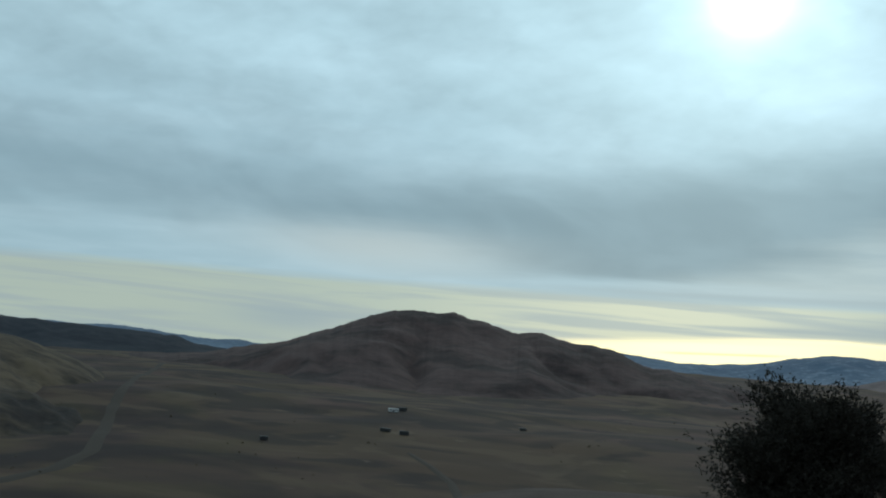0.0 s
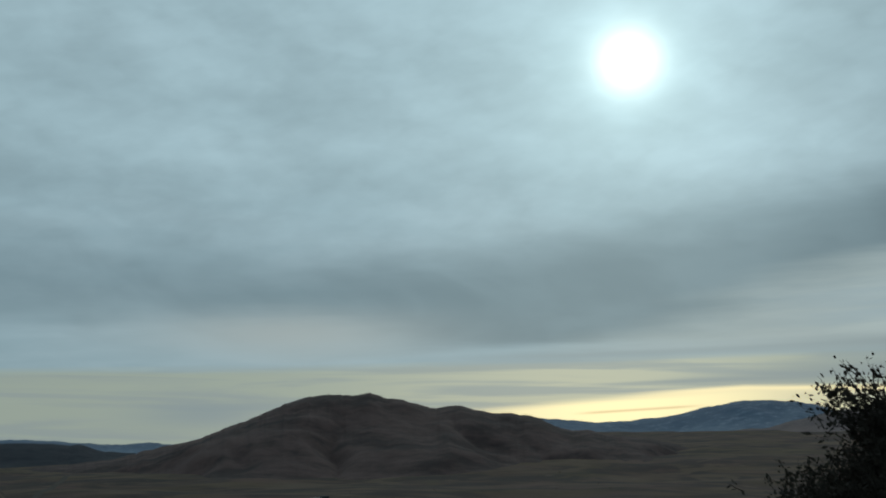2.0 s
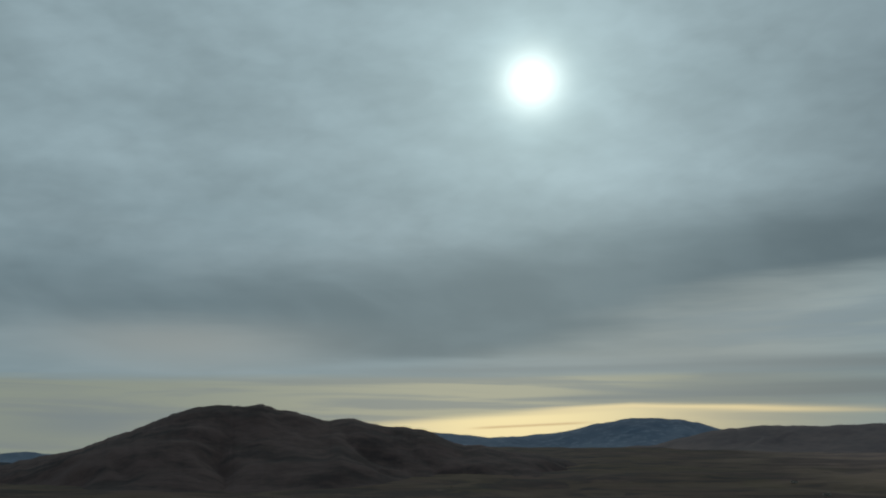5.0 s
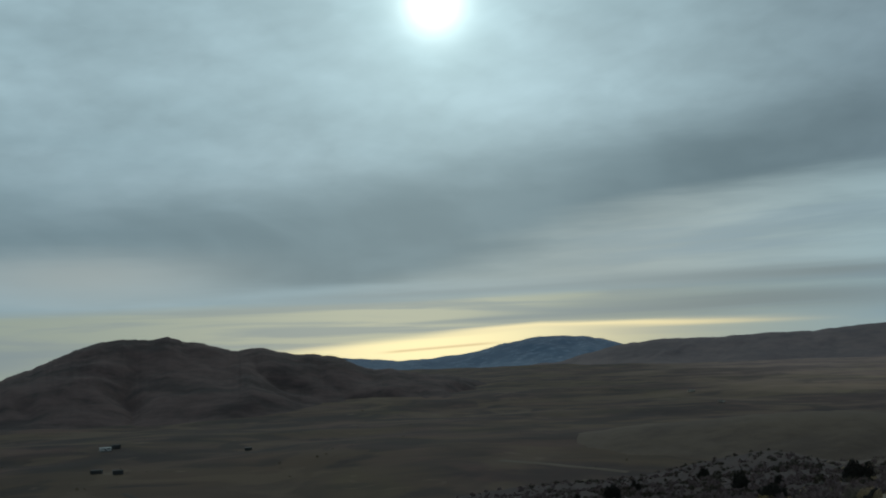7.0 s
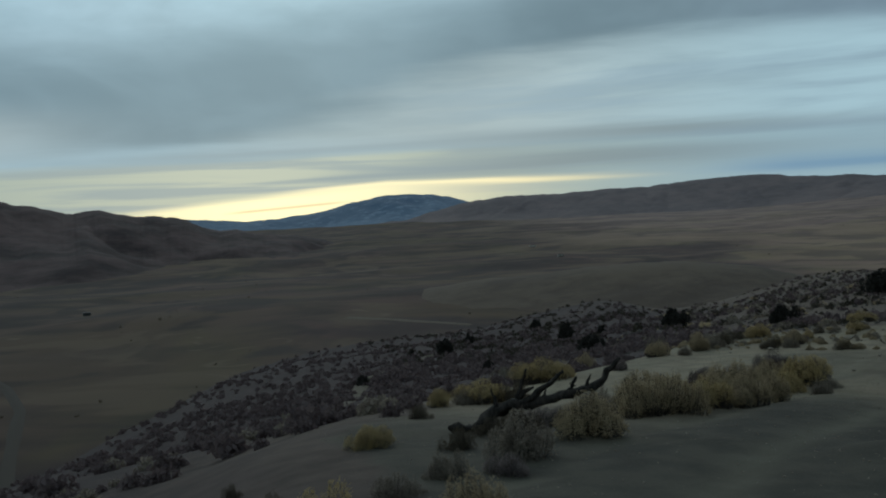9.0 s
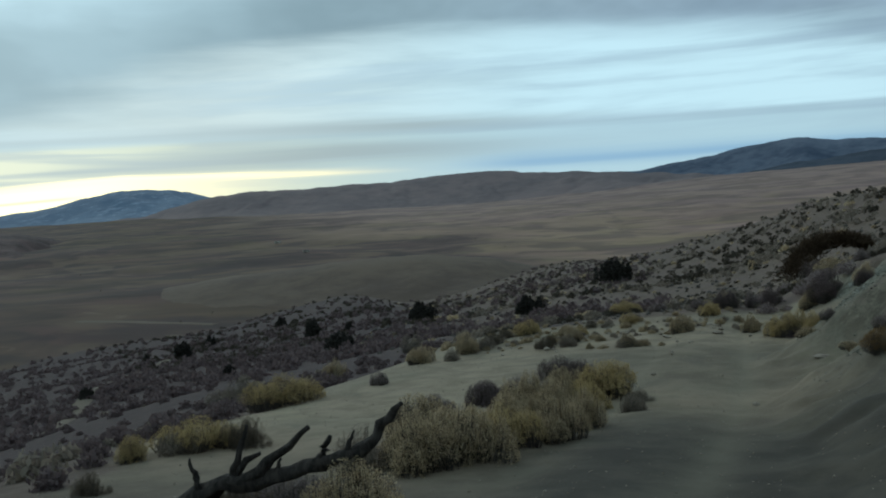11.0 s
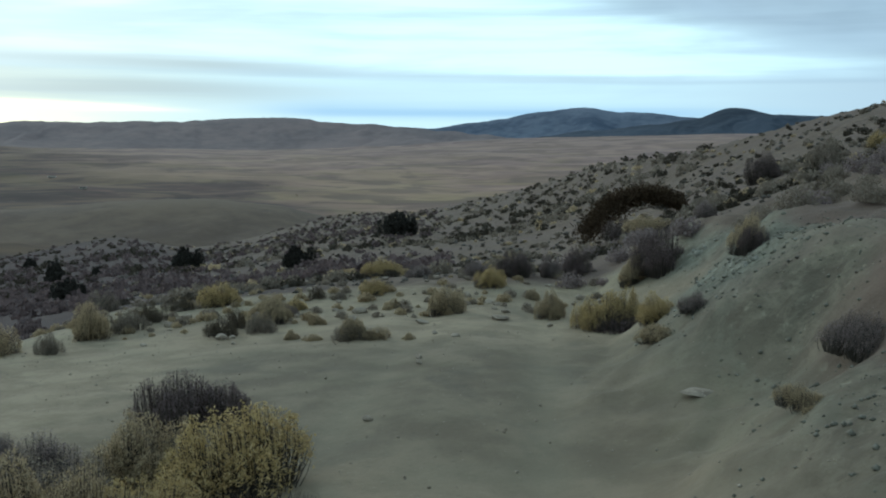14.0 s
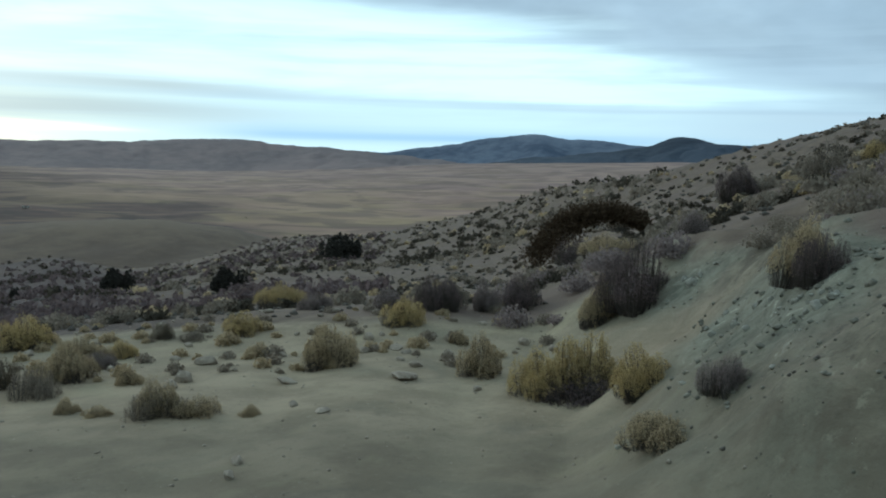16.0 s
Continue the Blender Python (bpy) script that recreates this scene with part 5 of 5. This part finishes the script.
def pebbles(name, material, x, y, z, w, seed, label, category):
    """Loose angular stones of widths w at the given places, joined into one mesh."""
    rng = np.random.RandomState(seed)
    n = len(x)
    unit = np.array([(1, 0, 0), (-1, 0, 0), (0, 1, 0), (0, -1, 0), (0, 0, 1), (0, 0, -1)], float)
    tri = np.array([(0, 2, 4), (2, 1, 4), (1, 3, 4), (3, 0, 4), (2, 0, 5), (1, 2, 5), (3, 1, 5), (0, 3, 5)])
    p = unit[None] * rng.uniform(0.55, 1.2, (n, 6, 1)) * (w * 0.5)[:, None, None] * (1, 1, 0.7)
    turn = rng.uniform(0, 2 * np.pi, n)
    c, s = np.cos(turn)[:, None], np.sin(turn)[:, None]
    p = np.stack([p[..., 0] * c - p[..., 1] * s, p[..., 0] * s + p[..., 1] * c, p[..., 2]], -1) + np.stack([x, y, z + 0.1 * w], -1)[:, None]
    f = tri[None] + (np.arange(n) * 6)[:, None, None]
    mesh = bpy.data.meshes.new(name)
    fill(mesh, p.reshape(-1, 3), f.reshape(-1, 3))
    mesh.materials.append(material)
    return tagged(new(name, mesh), label, category, kind="stuff")


def gravel(name, seed, count, size, label):
    """Loose pebbles over the track bench and the bank."""
    rng = np.random.RandomState(seed)
    x, y = rng.uniform(-14, 13, count * 3), rng.uniform(-10, 11, count * 3)
    z, bare = height(x, y, parts=True)[:2]
    keep = bare > 0.25
    x, y, z = x[keep][:count], y[keep][:count], z[keep][:count]
    return pebbles(name, STONE, x, y, z, size[0] * (size[1] / size[0]) ** (rng.uniform(0, 1, len(x)) ** 2.2), seed, label, "gravel")


def hill_stones(name, seed, count, az, reach, size, label):
    """Stones strewn over the brushy hillside."""
    rng = np.random.RandomState(seed)
    a = np.radians(rng.uniform(az[0], az[1], count * 2))
    r = reach[0] * (reach[1] / reach[0]) ** rng.uniform(0, 1, count * 2)
    x, y = r * np.sin(a), r * np.cos(a)
    z, bare = height(x, y, parts=True)[:2]
    keep = bare < 0.5
    x, y, z = x[keep][:count], y[keep][:count], z[keep][:count]
    return pebbles(name, FLINT, x, y, z, rng.uniform(size[0], size[1], len(x)) * np.clip(np.hypot(x, y) / 40, 0.4, 1.5), seed, label, "stones")


hill_stones("hillside_stones", 616, 2000, (28, 100), (12, 110), (0.10, 0.38), "dark stones strewn over the hillside")


def bank_rubble(name, material, seed, count, size, label):
    """Broken stones down the cut bank beside the track."""
    rng = np.random.RandomState(seed)
    x, y = rng.uniform(0, 14, count * 12), rng.uniform(-3, 7, count * 12)
    got = height(x, y, parts=True)
    keep = (got[5] > 0.35) & (got[1] > 0.1) & (waves(x, y, seed, 1.6, 3) > -0.1)
    x, y, z = x[keep][:count], y[keep][:count], got[0][keep][:count]
    return pebbles(name, material, x, y, z, size[0] * (size[1] / size[0]) ** (rng.uniform(0, 1, len(x)) ** 2), seed, label, "stones")


bank_rubble("bank_rubble", CRUMB, 653, 1000, (0.012, 0.07), "grey-green rubble lying on the cut bank")
bank_rubble("bank_rubble", FLINT, 654, 350, (0.012, 0.05), "dark broken stones lying on the cut bank")
gravel("gravel", 651, 4500, (0.010, 0.04), "loose tan pebbles over the sandy track")
rubble_rng = np.random.RandomState(652)
for k in range(60):
    a, r = radians(rubble_rng.uniform(22, 66)), rubble_rng.uniform(7.5, 13.5)
    w = rubble_rng.uniform(0.06, 0.2)
    stone("stone", r * math.sin(a), r * math.cos(a), w, w * rubble_rng.uniform(0.4, 0.8), STONE, 700 + k,
          "small rough stone on the edge of the flat", "stone", "stones on the flat")


# ---- the valley: a dirt road and a few far buildings ----
def strip(name, line, wide, material, label, lift=0.5):
    """A road draped over the land along (azimuth, distance) points."""
    q = smoothed(line, 90)
    a = np.radians(q[:, 0])
    mid = np.stack([q[:, 1] * np.sin(a), q[:, 1] * np.cos(a)], -1)
    way = np.gradient(mid, axis=0)
    way /= np.linalg.norm(way, axis=1, keepdims=True)
    across = np.stack([-way[:, 1], way[:, 0]], -1)
    cols = []
    for k in (-1, -0.5, 0, 0.5, 1):
        e = mid + across * k * wide * 0.5 * (1 + 0.15 * waves(mid[:, :1], mid[:, 1:], 77, 40.0, 2))
        cols.append(np.concatenate([e, height(e[:, 0], e[:, 1])[:, None] + lift * (1 - 0.9 * abs(k))], 1))
    p = np.stack(cols, 1)
    k = np.arange(p.shape[0] * 5).reshape(-1, 5)
    f = np.stack([k[:-1, :-1], k[:-1, 1:], k[1:, 1:], k[1:, :-1]], -1).reshape(-1, 4)
    mesh = bpy.data.meshes.new(name)
    fill(mesh, p.reshape(-1, 3), f)
    mesh.materials.append(material)
    return tagged(new(name, mesh), label, "road", kind="structure")


strip("valley_road", [(-32, 372), (-27.6, 400), (-24.4, 439), (-22.3, 493), (-21.1, 613), (-20.5, 712), (-19.5, 864), (-17.6, 1310), (-16.5, 1750)], 8, ROAD, "pale dirt road winding along the valley floor")
strip("valley_track", [(-2.6, 270), (-1.6, 330), (-0.8, 390), (-1.2, 460), (-3.5, 560)], 4.5, ROAD, "pale dirt track on the valley floor")
strip("valley_track", [(8.5, 385), (14.3, 403), (19.1, 430), (22.5, 475)], 4.5, ROAD, "pale dirt track on the valley floor")
strip("dry_wash", [(18.5, 622), (19.6, 614), (21.5, 602), (23.2, 583), (26.0, 566)], 9, PAN, "pale dry wash on the valley floor")
strip("dry_wash", [(23.2, 528), (24.2, 522), (26.2, 518)], 7, PAN, "pale dry wash on the valley floor")
strip("dry_wash", [(28.2, 684), (29.3, 686), (31.0, 696)], 12, PAN, "pale bare yard round the far sheds")
strip("slope_path", [(6, 44), (9, 50), (12, 62), (16, 82), (20, 106), (23, 128)], 1.3, PAN, "pale footpath across the brushy hillside", lift=0.12)


def box(x0, x1, y0, y1, z0, z1, soft=0.03):
    bm = bmesh.new()
    bmesh.ops.create_cube(bm, size=1)
    bmesh.ops.scale(bm, vec=(x1 - x0, y1 - y0, z1 - z0), verts=bm.verts)
    bmesh.ops.translate(bm, vec=((x0 + x1) / 2, (y0 + y1) / 2, (z0 + z1) / 2), verts=bm.verts)
    bmesh.ops.bevel(bm, geom=bm.edges[:], offset=soft, segments=2, affect="EDGES")
    return bm


def piece(name, bm, material, parent, label=""):
    mesh = bpy.data.meshes.new(name)
    bm.to_mesh(mesh)
    bm.free()
    mesh.materials.append(material)
    ob = new(name, mesh)
    ob.parent = parent
    if label:
        ob["label"] = label
    return ob


def trailer(x, y, turn, long, wide, tall, wall, roof, label):
    home = new("mobile_home")
    body = piece("body", box(-long / 2, long / 2, -wide / 2, wide / 2, 0.5, tall), wall, home)
    piece("roof", box(-long / 2 - 0.2, long / 2 + 0.2, -wide / 2 - 0.2, wide / 2 + 0.2, tall, tall + 0.25), roof, home)
    piece("skirting", box(-long / 2 + 0.1, long / 2 - 0.1, -wide / 2 + 0.1, wide / 2 - 0.1, -0.6, 0.5), TIN, home)
    piece("door", box(-0.5, 0.5, -wide / 2 - 0.06, -wide / 2 + 0.02, 0.5, 2.5), TIN, body)
    for k in (-0.36, -0.18, 0.2, 0.36):
        piece("window", box(long * k - 0.6, long * k + 0.6, -wide / 2 - 0.05, -wide / 2 + 0.02, 1.3, 2.3), TIN, body)
    home.matrix_basis = pose(x, y, at(x, y), 0, 0, turn)
    return tagged(home, label, "mobile home", "buildings on the valley floor")


for az, r, turn, long, wide, tall, wall, roof in ((-2.98, 845, 12, 8.5, 4.2, 2.7, WHITE, WHITE), (-2.45, 862, 30, 7, 4, 2.9, TIN, TIN), (-2.34, 670, 5, 6.5, 4, 2.4, TIN, TIN),
                                                  (-3.45, 681, -10, 7, 4, 2.2, TIN, TIN), (-10.65, 590, 20, 4.5, 3, 2.2, TIN, TIN), (30.1, 700, -25, 7, 4, 2.6, TIN, TIN), (4.77, 801, 0, 5.5, 3.5, 2.2, TIN, TIN),
                                                  (30.48, 1529, -30, 10, 4, 2.8, FADED, TIN), (32.09, 1269, -30, 8, 4, 2.6, FADED, TIN), (31.54, 881, -20, 6, 4, 2.4, FADED, TIN)):
    a = radians(az)
    trailer(-14 + r * math.sin(a), -12 + r * math.cos(a), turn, long, wide, tall, wall, roof,
            "white mobile home on the dry valley floor" if wall is WHITE else "low faded tan shed on the dry valley floor" if wall is FADED else "small dark shed on the dry valley floor")
